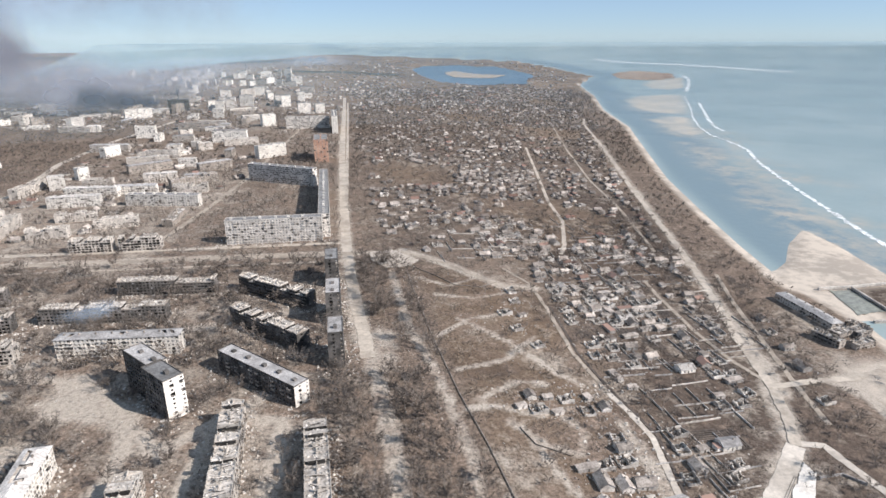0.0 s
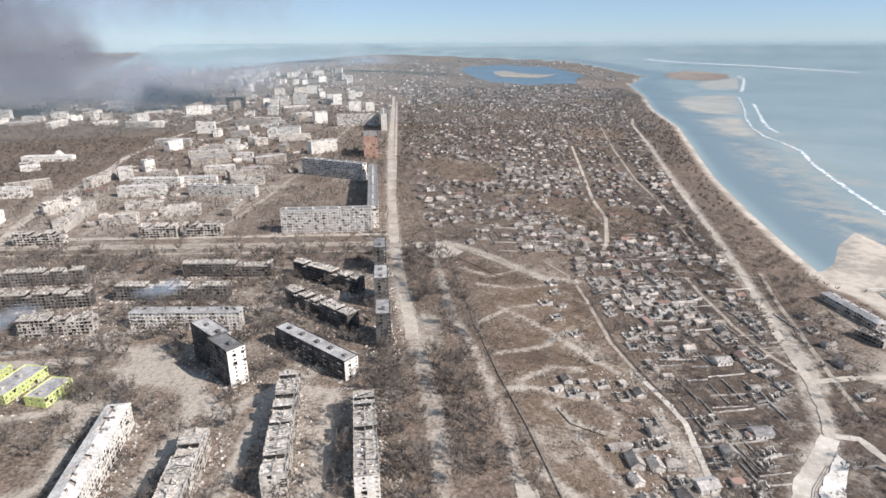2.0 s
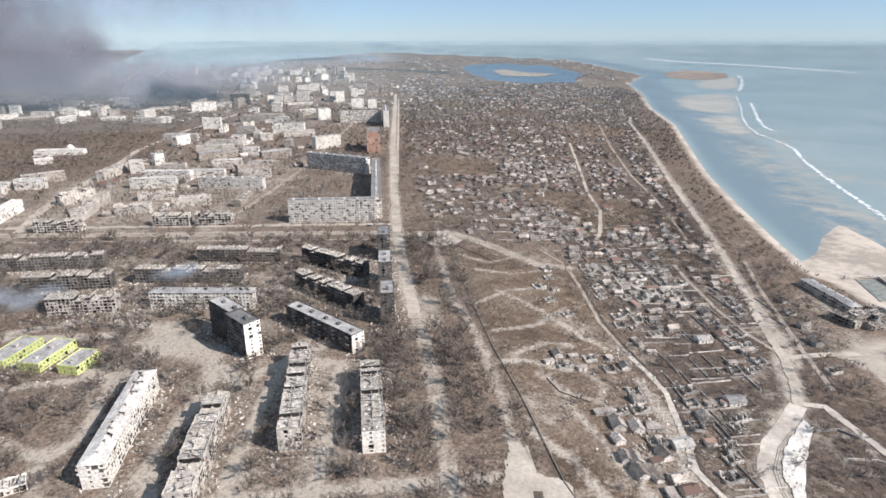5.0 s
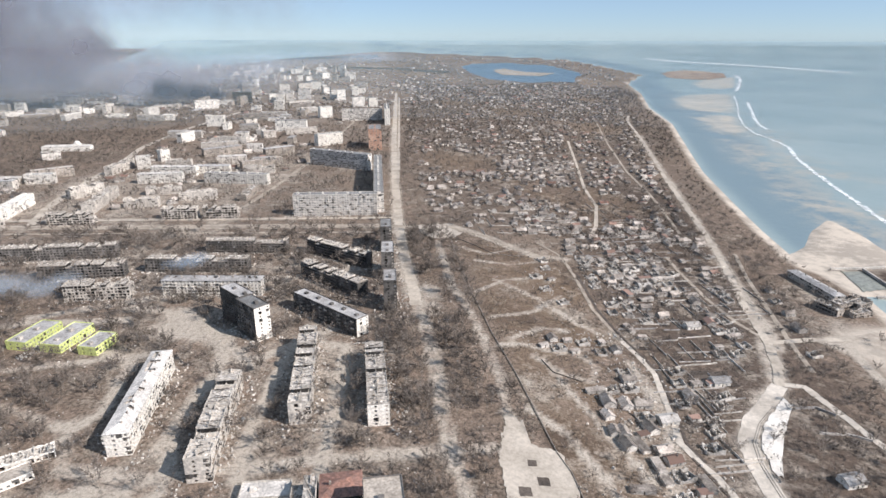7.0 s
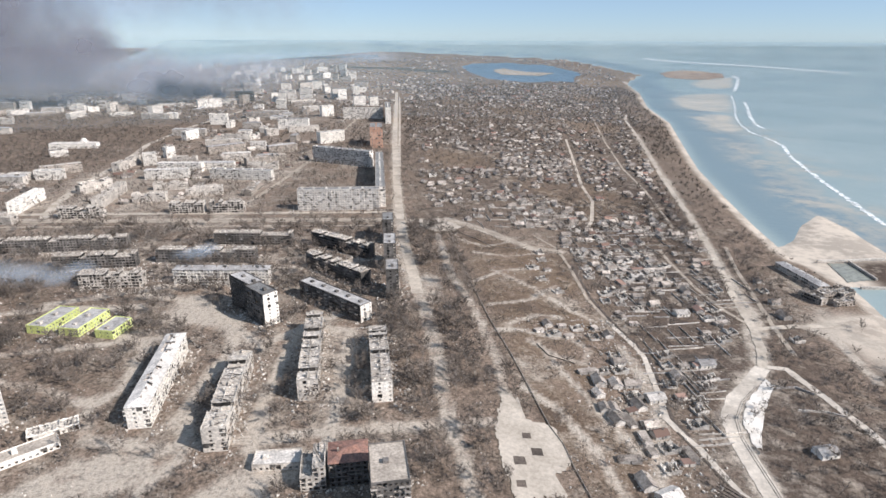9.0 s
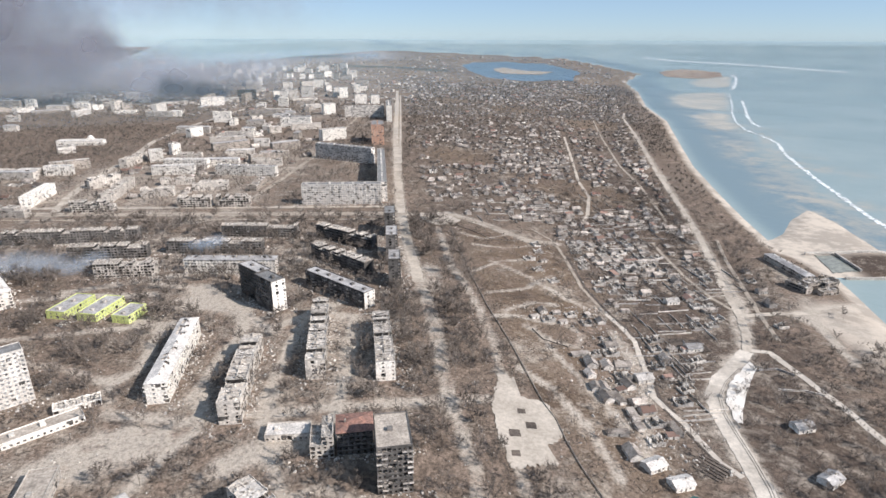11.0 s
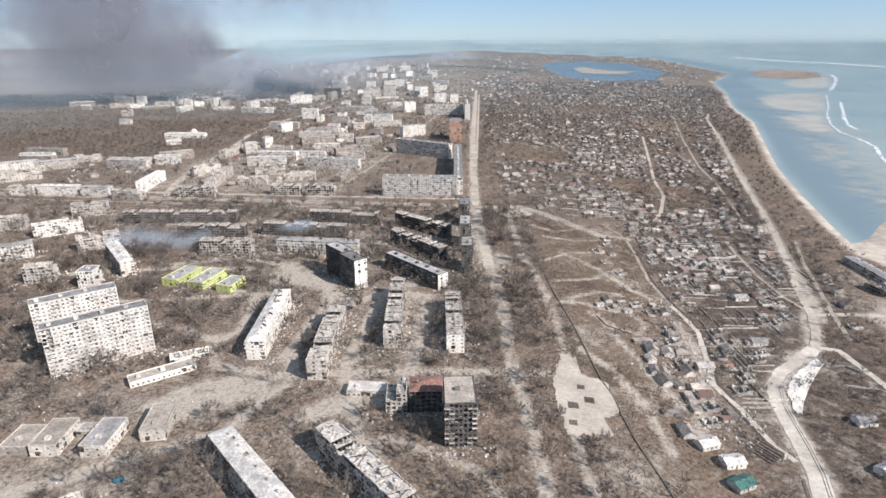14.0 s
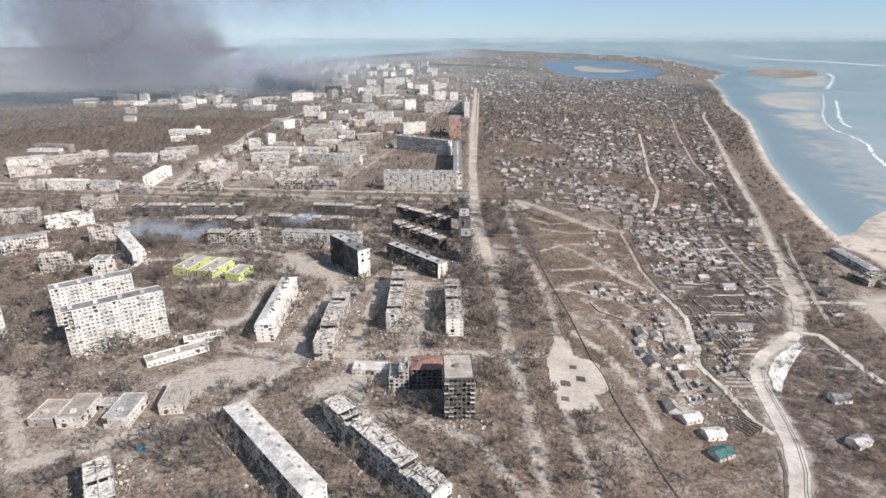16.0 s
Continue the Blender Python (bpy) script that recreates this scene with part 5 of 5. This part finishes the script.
y = 40.0
while y < 2700:
    step = 13.5 if y < 1300 else 17
    lo = 108 if y < 190 else (88 if y < 470 else max(road_x(y) + 30, 40 if y < 560 else -400))
    hi = shore_x(y) - (95 if y > 430 else 90)
    if y < 200:
        hi = min(hi, 165 + y * 0.3)
    x = lo + hr.uniform(0, 10)
    while x < hi:
        keep = 0.82 if y < 900 else 0.5
        if y < 470 and x < 145:
            keep = 0.95 if y < 215 else 0.4
        if 215 < y < 470 and x < 110:
            keep = 0.1
        if y > 560 and x < road_x(y) + 110:
            keep = 0.3
        if 480 < y < 600 and x < 120:
            keep = 0.25
        if noise.noise((x * 0.008, y * 0.008, 3.0)) < -0.18:
            keep *= 0.35
        if hr.random() < keep:
            k = hr.choices(range(7), (5, 4, 4, 3, 2, 4, 3))[0] if y > 430 else hr.choices(range(7), (3, 1, 2, 6, 5, 4, 4))[0]
            spots.append((k, x + hr.uniform(-3, 3), y + hr.uniform(-3.5, 3.5), radians(hr.choice((8, 98, 12, 4, 100)) + hr.uniform(-8, 8)), hr.uniform(0.85, 1.15)))
        x += step * hr.uniform(0.8, 1.3) * (0.8 if y < 215 and x < 160 else 1)
    y += step * hr.uniform(0.85, 1.15)
# far village on both sides of the avenue
for _ in range(1500):
    y = hr.uniform(1750, 3900)
    x = hr.uniform(-0.68 * y, shore_x(min(y, 3218)) - 120)
    if y > 2700 and float(inside(LAKE, x, y)) > -30:
        continue
    spots.append((hr.choice((0, 1, 1, 2)), x, y, radians(hr.uniform(0, 180)), hr.uniform(1.0, 1.6)))
for _ in range(420):
    y = hr.uniform(560, 1750)
    x = hr.uniform(-0.66 * y - 330, -235)
    if x < -560 and 760 < y < 1500:
        continue
    spots.append((hr.choice((0, 1, 5, 6, 3)), x, y, radians(hr.choice((0, 5, 40, 90))), hr.uniform(1.0, 1.4)))
ax, ay = np.array([s[1] for s in spots]), np.array([s[2] for s in spots])
open_plot = (ay > 430) & (ay < 2200) & (wobble(ax, ay * 0.6, 0.016, 7.0) > 0.66)
bad = open_plot | near_road(ax, ay, 8.0) | near_building(ax, ay, 7.0) | (inland(ax, ay) < 45)
spots = [s for s, b in zip(spots, bad) if not b]
spots.sort(key=lambda s: math.hypot(s[1] - 100, s[2] + 150))
NEAR_HOUSES = 265
protos = {}
for kind, x, y, turn, size in spots[:NEAR_HOUSES]:
    _, bits, label, w, d = KINDS[kind]
    m = Matrix.Translation((x, y, ground_at(x, y))) @ Matrix.Rotation(turn, 4, "Z")
    if kind not in protos:
        ob = thing("shed" if KINDS[kind][0] == "shed" else "house", m, label, "shed" if KINDS[kind][0] == "shed" else "house", "houses of the shore village")
        for name, b, mat in bits:
            p = part(name, b, mat, ob)
            if name in ("rubble", "burnt_timber"):
                tagged(p, kind="stuff")
        protos[kind] = ob
    else:
        copy_thing(protos[kind], m)
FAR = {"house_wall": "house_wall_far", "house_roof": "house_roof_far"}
rest = spots[NEAR_HOUSES:]
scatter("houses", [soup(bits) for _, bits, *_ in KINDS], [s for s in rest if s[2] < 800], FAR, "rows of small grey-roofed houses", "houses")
plain = [soup([q for q in bits if q[0] in ("wall", "roof", "chimney")]) for _, bits, *_ in KINDS]
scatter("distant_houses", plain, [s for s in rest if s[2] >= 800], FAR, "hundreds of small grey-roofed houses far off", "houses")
HOUSES = np.array([(s[1], s[2]) for s in spots])

# one green-roofed house and a white one in the gardens
for x, y, t, rm, wm, label in ((133, -5, 30, "teal", "white", "small house with a green sheet roof"), (124, 27, 24, "slate_light", "white", "small house with a pale grey roof"),
                               (134, 13, 15, "slate_light", "white", "small white house with a pale roof"), (149, 118, 10, "slate_light", "white", "small white house with a pale roof"), (220, 250, 8, "slate_light", "white", "small white house with a pale roof"), (204, 164, 5, "slate", "white", "small white house with a grey roof"), (207, 333, 8, "slate_light", "white", "long white house with a pale roof"), (231, 63, 10, "slate", "white", "small white house with a grey roof"), (219, 16, 30, "slate", "house_wall", "small pale house with a dark roof"), (2, 745, 5, "slate_light", "white", "white house beside the avenue slope"), (252, 640, 5, "red", "house_wall", "house with a red roof"), (268, 560, 95, "red", "house_wall", "house with a red roof")):
    ob = thing("house", pose(x, y, ground_at(x, y), 0, 0, t), label, "house")
    for name, b, mat in house_bits("gable", 6.0, 4.4, 3.2, 1.9, hr):
        part(name, b, {"house_roof": rm, "house_wall": wm}.get(mat, mat), ob)

# garden walls and dug plots
plot = thing("garden_plot", pose(157, 28, ground_at(157, 28), 0, 0, 128), "dug garden plot with long dark rows", "garden plot")
for k in range(6):
    b = Build()
    b.box(-9, 9, k * 2.8 - 8, k * 2.8 - 6.6, -0.8, 0.5)
    part("bed", b, "beds", plot)
b = Build()
b.box(-3.2, 3.2, -2.0, 2.0, -0.2, 2.2)
for k in range(4):
    b.face([(-3.4 + k * 1.7, -2.2, 2.2), (-1.7 + k * 1.7, -2.2, 2.2), (-1.7 + k * 1.7, 2.2, 2.5 + 0.2 * (k % 2)), (-3.4 + k * 1.7, 2.2, 2.5 + 0.2 * (k % 2))])
tarp = tagged(part("kiosk", b, "blue"), "small blue-green sheet-metal kiosk", "kiosk")
tarp.matrix_basis = pose(-195, -50, ground_at(-195, -50), 0, 0, 20) @ Matrix.Diagonal((0.7, 0.6, 0.8, 1))
for i in range(300):
    y = hr.uniform(60, 640)
    lo = 165 if y < 470 else 60
    x = hr.uniform(lo, shore_x(y) - 110)
    if near_road(np.array([x]), np.array([y]), 2.0)[0] or x > 165 + y * 0.35 and y < 250:
        continue
    t, n = radians(hr.choice((4, 8, 96, 100))), hr.uniform(7, 17)
    dx, dy = math.cos(t) * n, math.sin(t) * n
    if i % 9:
        wall_line("garden_wall", [(x - dx, y - dy), (x + dx, y + dy)], 0.3, hr.uniform(0.8, 1.3), hr.choice(("house_wall", "slate_light", "rubble", "slate")), "low garden wall between plots", "garden wall")
    else:
        plot = thing("garden_plot", Matrix.Translation((x, y, ground_at(x, y))) @ Matrix.Rotation(t, 4, "Z"), "dug garden plot with dark rows", "garden plot")
        for k in range(6):
            b = Build()
            b.box(-n * 0.7, n * 0.7, k * 1.9 - 6, k * 1.9 - 4.7, -0.8, 0.4)
            part("bed", b, "beds", plot)

# ---- trees ----
def bare_tree(rnd, tall, spread, limbs, twigs, thick, fine=0.11):
    """A leafless tree: tapered trunk with forked limbs, and a crown of fine twigs."""
    trunk, crown = Build(), Build()
    fork = tall * rnd.uniform(0.22, 0.35)
    lean = Vector((rnd.uniform(-0.4, 0.4), rnd.uniform(-0.4, 0.4), 0))
    trunk.taper((0, 0, -0.6), Vector((0, 0, fork)) + lean, 0.26 * thick, 0.18 * thick, 5)
    tips = []
    for i in range(limbs):
        w = 2 * math.pi * (i + rnd.uniform(-0.3, 0.3)) / limbs
        out = spread * rnd.uniform(0.45, 0.8)
        a = Vector((0, 0, fork * rnd.uniform(0.8, 1.0))) + lean
        b = Vector((math.cos(w) * out * 0.5, math.sin(w) * out * 0.5, tall * rnd.uniform(0.5, 0.65))) + lean
        c = Vector((math.cos(w) * out, math.sin(w) * out, tall * rnd.uniform(0.75, 1.0))) + lean
        trunk.taper(a, b, 0.12 * thick, 0.08 * thick, 3)
        trunk.taper(b, c, 0.08 * thick, 0.03 * thick, 3)
        tips += [(b, c)]
    for i in range(twigs):
        b, c = tips[i % limbs]
        p = b.lerp(c, rnd.uniform(-0.1, 1.0))
        d = Vector((p.x * 0.35 + rnd.gauss(0, 1), p.y * 0.35 + rnd.gauss(0, 1), rnd.uniform(-0.2, 1.2))).normalized() * rnd.uniform(0.12, 0.3) * tall
        side = d.cross(Vector((rnd.gauss(0, 1), rnd.gauss(0, 1), rnd.gauss(0, 1)))).normalized() * fine
        crown.face([tuple(p - side), tuple(p + side), tuple(p + d)])
    return trunk, crown


tr = random.Random(21)
TREES = [bare_tree(tr, t, s, n, k, w) for t, s, n, k, w in ((11, 5.4, 5, 180, 0.5), (9, 4.8, 4, 160, 0.48), (13, 5.6, 5, 190, 0.55), (7.5, 4.4, 4, 150, 0.45), (12, 3.6, 4, 170, 0.5))]
BUSH = [bare_tree(tr, t, s, n, k, w) for t, s, n, k, w in ((3.6, 2.8, 3, 28, 0.35), (2.6, 2.4, 2, 24, 0.3))]


def far_tree(rnd, tall, spread, twigs):
    """A leafless tree a long way off: a trunk and a few broad sprays of twigs."""
    trunk, crown = Build(), Build()
    trunk.taper((0, 0, -0.5), (0, 0, tall * 0.6), 0.3, 0.15, 3)
    for i in range(twigs):
        w = 6.28 * i / twigs + rnd.uniform(-0.4, 0.4)
        p = Vector((math.cos(w), math.sin(w), 0)) * spread * rnd.uniform(0.0, 0.35) + Vector((0, 0, tall * rnd.uniform(0.3, 0.6)))
        d = Vector((math.cos(w) * rnd.uniform(0.2, 1), math.sin(w) * rnd.uniform(0.2, 1), rnd.uniform(0.2, 1.2))).normalized() * tall * rnd.uniform(0.25, 0.45)
        side = d.cross(Vector((rnd.gauss(0, 1), rnd.gauss(0, 1), rnd.gauss(0, 1)))).normalized() * 0.42
        crown.face([tuple(p - side), tuple(p + side), tuple(p + d)])
    return trunk, crown


FARTREES = [far_tree(tr, t, s, 15) for t, s in ((10, 5.0), (8, 4.6), (6, 4.0), (9, 5.5))]
MIDTREES = [bare_tree(tr, t, s, 2, 44, 0.9, 0.2) for t, s in ((10, 5.6), (8, 5.0), (12, 5.2))]
g = np.random.default_rng(4)


def trodden(x, y):
    """How worn the nearest point of the ground sheet is."""
    i = np.clip(np.searchsorted(xs, x), 0, len(xs) - 1)
    j = np.clip(np.searchsorted(ys, y), 0, len(ys) - 1)
    return trod[j, i]


def sow(x0, x1, y0, y1, per_hectare, keep=None):
    n = int((x1 - x0) * (y1 - y0) / 1e4 * per_hectare)
    p = np.stack([g.uniform(x0, x1, n), g.uniform(y0, y1, n)], -1)
    ok = ~near_road(p[:, 0], p[:, 1], 2.0) & ~near_building(p[:, 0], p[:, 1], 6.0) & (inland(p[:, 0], p[:, 1]) > 22)
    ok &= inside(PLAZA, p[:, 0], p[:, 1]) < 0
    ok &= trodden(p[:, 0], p[:, 1]) < 0.3
    if keep is not None:
        ok &= keep(p[:, 0], p[:, 1])
    return p[ok]


def clumps(x, y, size, share, seed=0.0):
    v = np.array([noise.noise((a / size, b / size, seed)) for a, b in zip(x, y)])
    return v > np.quantile(v, 1 - share) if len(v) else np.zeros(0, bool)


def clear_of_houses(x, y, gap=5.0):
    if not len(x):
        return np.zeros(0, bool)
    near = HOUSES[(HOUSES[:, 1] < 900)]
    d = np.full(len(x), 1e9)
    for i in range(0, len(near), 60):
        q = near[i:i + 60]
        d = np.minimum(d, np.hypot(x[:, None] - q[:, 0], y[:, None] - q[:, 1]).min(1))
    return d > gap


near_spots = np.concatenate([
    sow(-430, -20, -150, 480, 125, lambda x, y: clumps(x, y, 45, 0.78, 1)),
    sow(-26, 76, -130, 480, 185, lambda x, y: clumps(x, y, 30, 0.8, 2) & (x < 66 - 0.1 * y)),
    sow(-900, -430, 100, 480, 40),
])
mid_spots = np.concatenate([
    sow(80, 150, -80, 480, 22, clear_of_houses), sow(150, 330, 0, 640, 60, clear_of_houses),
    sow(225, 420, -60, 700, 110, lambda x, y: (inland(x, y) < 130) & clumps(x, y, 35, 0.75, 3) & ~((y > 225) & (y < 262) & (x > 330))),
    sow(-700, -30, 480, 540, 70), sow(-60, 330, 480, 1000, 55, clear_of_houses),
])
bush_spots = np.concatenate([
    sow(48, 165, -100, 480, 380, lambda x, y: clumps(x, y, 17, 0.5, 5) & clear_of_houses(x, y, 4)), sow(150, 350, -60, 500, 80, lambda x, y: clear_of_houses(x, y, 4)),
    sow(-430, 60, -150, 480, 110), sow(40, 330, 480, 900, 50),
])
town_spots = sow(-1000, -40, 540, 980, 95, lambda x, y: (x > -0.85 * y - 450) & clumps(x, y, 50, 0.8, 9))
far_spots = np.concatenate([
    sow(-1900, -40, 540, 1900, 62, lambda x, y: ((y > 980) | (x < -1000)) & (x > -0.85 * y - 450) & clumps(x, y, 90, 0.8, 6)), sow(-1600, -640, 780, 1250, 50, lambda x, y: x > -0.85 * y - 450),
    sow(-60, 900, 1000, 2700, 60), sow(330, 620, 640, 1600, 40, lambda x, y: inland(x, y) < 130),
    sow(-2400, 0, 1900, 3000, 9, lambda x, y: clumps(x, y, 160, 0.5, 7) & (x > -0.75 * y - 200)),
])
order = np.argsort(np.hypot(near_spots[:, 0] + 40, near_spots[:, 1] + 20))
near_spots = near_spots[order]
COUNTED = 260
tree_protos = {}
for i, (x, y) in enumerate(near_spots[:COUNTED]):
    k = i % len(TREES)
    m = Matrix.Translation((x, y, ground_at(x, y))) @ Matrix.Rotation(tr.uniform(0, 6.28), 4, "Z")
    if k not in tree_protos:
        ob = thing("tree", m, "leafless deciduous tree with a fine grey-brown crown", "tree", "bare trees")
        part("trunk", TREES[k][0], "bark", ob)
        part("crown", TREES[k][1], "twigs", ob)
        tree_protos[k] = ob
    else:
        copy_thing(tree_protos[k], m)


def grove(name, protos, pts, lo, hi, label):
    bits = [soup([("trunk", t, "bark"), ("crown", c, "twigs")]) for t, c in protos]
    scatter(name, bits, [(tr.randrange(len(bits)), x, y, tr.uniform(0, 6.28), tr.uniform(lo, hi)) for x, y in pts], {}, label, "trees")


grove("bare_trees", TREES, near_spots[COUNTED:], 0.85, 1.4, "leafless trees between the ruined blocks")
grove("bare_trees", TREES, mid_spots, 0.55, 0.95, "leafless trees among gardens and along the shore")
grove("bare_bushes", BUSH, bush_spots, 0.9, 1.8, "leafless brown scrub")
grove("town_trees", MIDTREES, town_spots, 0.75, 1.2, "leafless trees between the town blocks")
grove("distant_trees", FARTREES, far_spots, 0.8, 1.25, "distant leafless trees")

# ---- rubble on the ground ----
def chunk(rnd):
    """A broken lump: an uneven four-sided wedge."""
    b = Build()
    base = [(math.cos(w) * rnd.uniform(0.6, 1.1), math.sin(w) * rnd.uniform(0.4, 0.9), -0.2) for w in (0.3, 1.8, 3.4, 5.0)]
    top = [(p[0] * rnd.uniform(0.3, 0.8), p[1] * rnd.uniform(0.3, 0.8), rnd.uniform(0.3, 0.7)) for p in base]
    b.face(top)
    for k in range(4):
        b.face([base[k], base[(k + 1) % 4], top[(k + 1) % 4], top[k]])
    return b


CHUNKS = [soup([("chunk", chunk(tr), "rubble")]) for _ in range(8)]
rub = []
for px, py, turn, hl, hw in PLOTS[:45]:
    if py > 620:
        continue
    n = int((hl + hw) * 8)
    for _ in range(n):
        u, v = tr.uniform(-hl - 12, hl + 12), tr.choice((-1, 1)) * (hw + abs(tr.gauss(0, 5)))
        c, s = math.cos(radians(turn)), math.sin(radians(turn))
        rub.append((tr.randrange(8), px + u * c - v * s, py + u * s + v * c, tr.uniform(0, 6), 0.35 + 1.5 * tr.random() ** 3))
for _ in range(4500):
    x, y = tr.uniform(-430, 40), tr.uniform(-140, 480)
    rub.append((tr.randrange(8), x, y, tr.uniform(0, 6), 0.3 + 0.9 * tr.random() ** 3))
for _ in range(8000):
    h = HOUSES[tr.randrange(NEAR_HOUSES)]
    rub.append((tr.randrange(8), h[0] + tr.gauss(0, 7), h[1] + tr.gauss(0, 5), tr.uniform(0, 6), 0.3 + 0.9 * tr.random() ** 3))
for _ in range(500):
    x, y = tr.uniform(62, 150), tr.uniform(30, 450)
    if noise.noise((x * 0.03, y * 0.03, 8.0)) > -0.05:
        rub.append((tr.randrange(8), x, y, tr.uniform(0, 6), 0.3 + 1.3 * tr.random() ** 3))
for _ in range(800):
    y = tr.uniform(20, 235)
    x = float(np.interp(y, [20, 68, 104, 159, 215], [166, 159, 152, 158, 154])) + tr.gauss(-16, 14)
    rub.append((tr.randrange(8), x, y, tr.uniform(0, 6), 0.4 + 1.6 * tr.random() ** 3))
scatter("rubble", CHUNKS, rub, {}, "scattered chunks of broken masonry", "rubble")

# ---- smoke and haze ----
def billow(name, x, y, z, sx, sz, mat, label, seed):
    """A lumpy dome of smoke, its hollow side away from the town."""
    rnd = random.Random(seed)
    b = Build()
    nu, nv = 20, 9
    ph = rnd.uniform(0, 9)

    def at_(i, j):
        w, r = 2 * math.pi * i / nu, j / nv
        lump = 1 + 0.22 * noise.noise((math.cos(w) * 1.4 * r + ph, math.sin(w) * 1.4 * r, ph))
        return (r * math.cos(w) * lump, -0.12 * math.sqrt(max(0, 1 - r * r)) * lump, r * math.sin(w) * lump)

    for j in range(nv):
        for i in range(nu):
            q = [at_(i, j), at_(i + 1, j), at_(i + 1, j + 1), at_(i, j + 1)]
            b.face(q[1:] if j == 0 else q)
    ob = part(name, b, mat)
    ob.data.shade_smooth()
    turn = math.atan2(-x, y + 200)
    ob.matrix_basis = Matrix.Translation((x, y, z)) @ Matrix.Rotation(turn, 4, "Z") @ Matrix.Diagonal((sx, sx * 0.6, sz, 1))
    return tagged(ob, label, "smoke", "smoke", "stuff")


DARK = "dark drifting smoke over the burning town"
for i, (x, y, z, sx, sz, m) in enumerate((
    (-725, 1890, 30, 50, 34, "smoke_dense"), (-780, 1860, 40, 80, 46, "smoke_dense"), (-860, 1820, 50, 110, 58, "smoke_dense"), (-950, 1780, 70, 130, 80, "smoke_dark"),
    (-1035, 1730, 190, 90, 70, "smoke_dense"), (-1090, 1690, 150, 180, 140, "smoke_dark"), (-1200, 1630, 140, 230, 150, "smoke_dark"), (-1150, 1650, 310, 190, 190, "smoke_dark"),
    (-1230, 1610, 420, 240, 200, "smoke_dark"), (-1270, 1590, 260, 260, 220, "smoke_dark"), (-1130, 1660, 470, 230, 150, "smoke_dark"), (-1340, 1550, 380, 280, 220, "smoke_grey"),
    (-1450, 1530, 180, 360, 200, "smoke_grey"), (-1650, 1430, 260, 400, 280, "smoke_grey"), (-1900, 1330, 160, 460, 260, "smoke_grey"), (-950, 1950, 90, 300, 110, "smoke_grey"),
    (-1350, 1680, 100, 420, 110, "smoke_grey"), (-1300, 1900, 110, 500, 100, "smoke_grey"), (-760, 2150, 60, 300, 70, "smoke_grey"), (-950, 2200, 480, 380, 170, "smoke_grey"),
    (-1480, 1520, 430, 360, 230, "smoke_grey"), (-1750, 1380, 440, 420, 240, "smoke_grey"), (-1000, 1800, 380, 260, 200, "smoke_grey"),
    (-1090, 1690, 420, 180, 160, "smoke_dark"), (-1070, 1700, 530, 210, 140, "smoke_dark"), (-1250, 1600, 500, 260, 180, "smoke_dark"), (-820, 2000, 520, 340, 170, "smoke_grey"), (-1500, 1500, 320, 330, 240, "smoke_dark"), (-1250, 1560, 380, 300, 240, "smoke_dark"), (-560, 2250, 500, 360, 150, "smoke_grey"), (-1130, 1670, 250, 200, 260, "smoke_dark"), (-1060, 1700, 210, 150, 230, "smoke_dark"), (-1500, 1500, 110, 420, 130, "smoke_grey"), (-1250, 1750, 150, 420, 150, "smoke_grey"), (-900, 1850, 90, 220, 80, "smoke_dark"), (-1050, 1900, 120, 280, 110, "smoke_dark"), (-720, 2100, 100, 260, 70, "smoke_grey"), (-600, 2000, 420, 420, 260, "smoke_veil"), (-900, 1950, 420, 420, 280, "smoke_veil"), (-300, 2200, 560, 420, 200, "smoke_veil"), (-1420, 1540, 230, 300, 260, "smoke_dark"), (-1650, 1450, 480, 400, 190, "smoke_dark"), (-1330, 1580, 130, 260, 130, "smoke_dark"),
)):
    billow("smoke_billow", x, y, z, sx, sz, m, DARK if m in ("smoke_dark", "smoke_dense") else "thin grey smoke spreading from the fires", 300 + i)
for i, (x, y, z, sx, sz) in enumerate(((-234, 340, 12, 16, 12), (-222, 336, 20, 14, 9), (-240, 334, 16, 22, 8), (-345, 290, 8, 22, 10), (-365, 284, 14, 30, 14), (-330, 300, 12, 22, 12), (-395, 280, 16, 34, 16))):
    billow("smoke_wisp", x, y, z + 3, sx, sz, "smoke_blue", "thin blue smoke rising from a smouldering block", 340 + i)
for i, (x, y, z, sx, sz) in enumerate(((-560, 3050, 110, 420, 50), (-900, 2900, 90, 500, 60), (-350, 3200, 110, 350, 40))):
    billow("smoke_bank", x, y, z, sx, sz, "smoke_blue", "low bank of blue smoke behind the town", 360 + i)
# curved see-through sheets that paint distance haze over what lies behind
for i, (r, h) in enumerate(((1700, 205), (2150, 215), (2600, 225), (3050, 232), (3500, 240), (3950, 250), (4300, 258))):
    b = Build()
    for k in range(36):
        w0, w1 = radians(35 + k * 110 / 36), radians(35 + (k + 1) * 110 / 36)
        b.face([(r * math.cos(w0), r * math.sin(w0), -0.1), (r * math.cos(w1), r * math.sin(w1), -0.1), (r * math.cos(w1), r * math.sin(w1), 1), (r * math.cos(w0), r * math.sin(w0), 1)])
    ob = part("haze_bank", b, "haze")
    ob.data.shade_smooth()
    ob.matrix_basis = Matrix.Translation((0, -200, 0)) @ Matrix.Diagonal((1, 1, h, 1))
    tagged(ob, "translucent bluish sheet standing in for haze over the far country", "haze", "haze banks", "stuff")
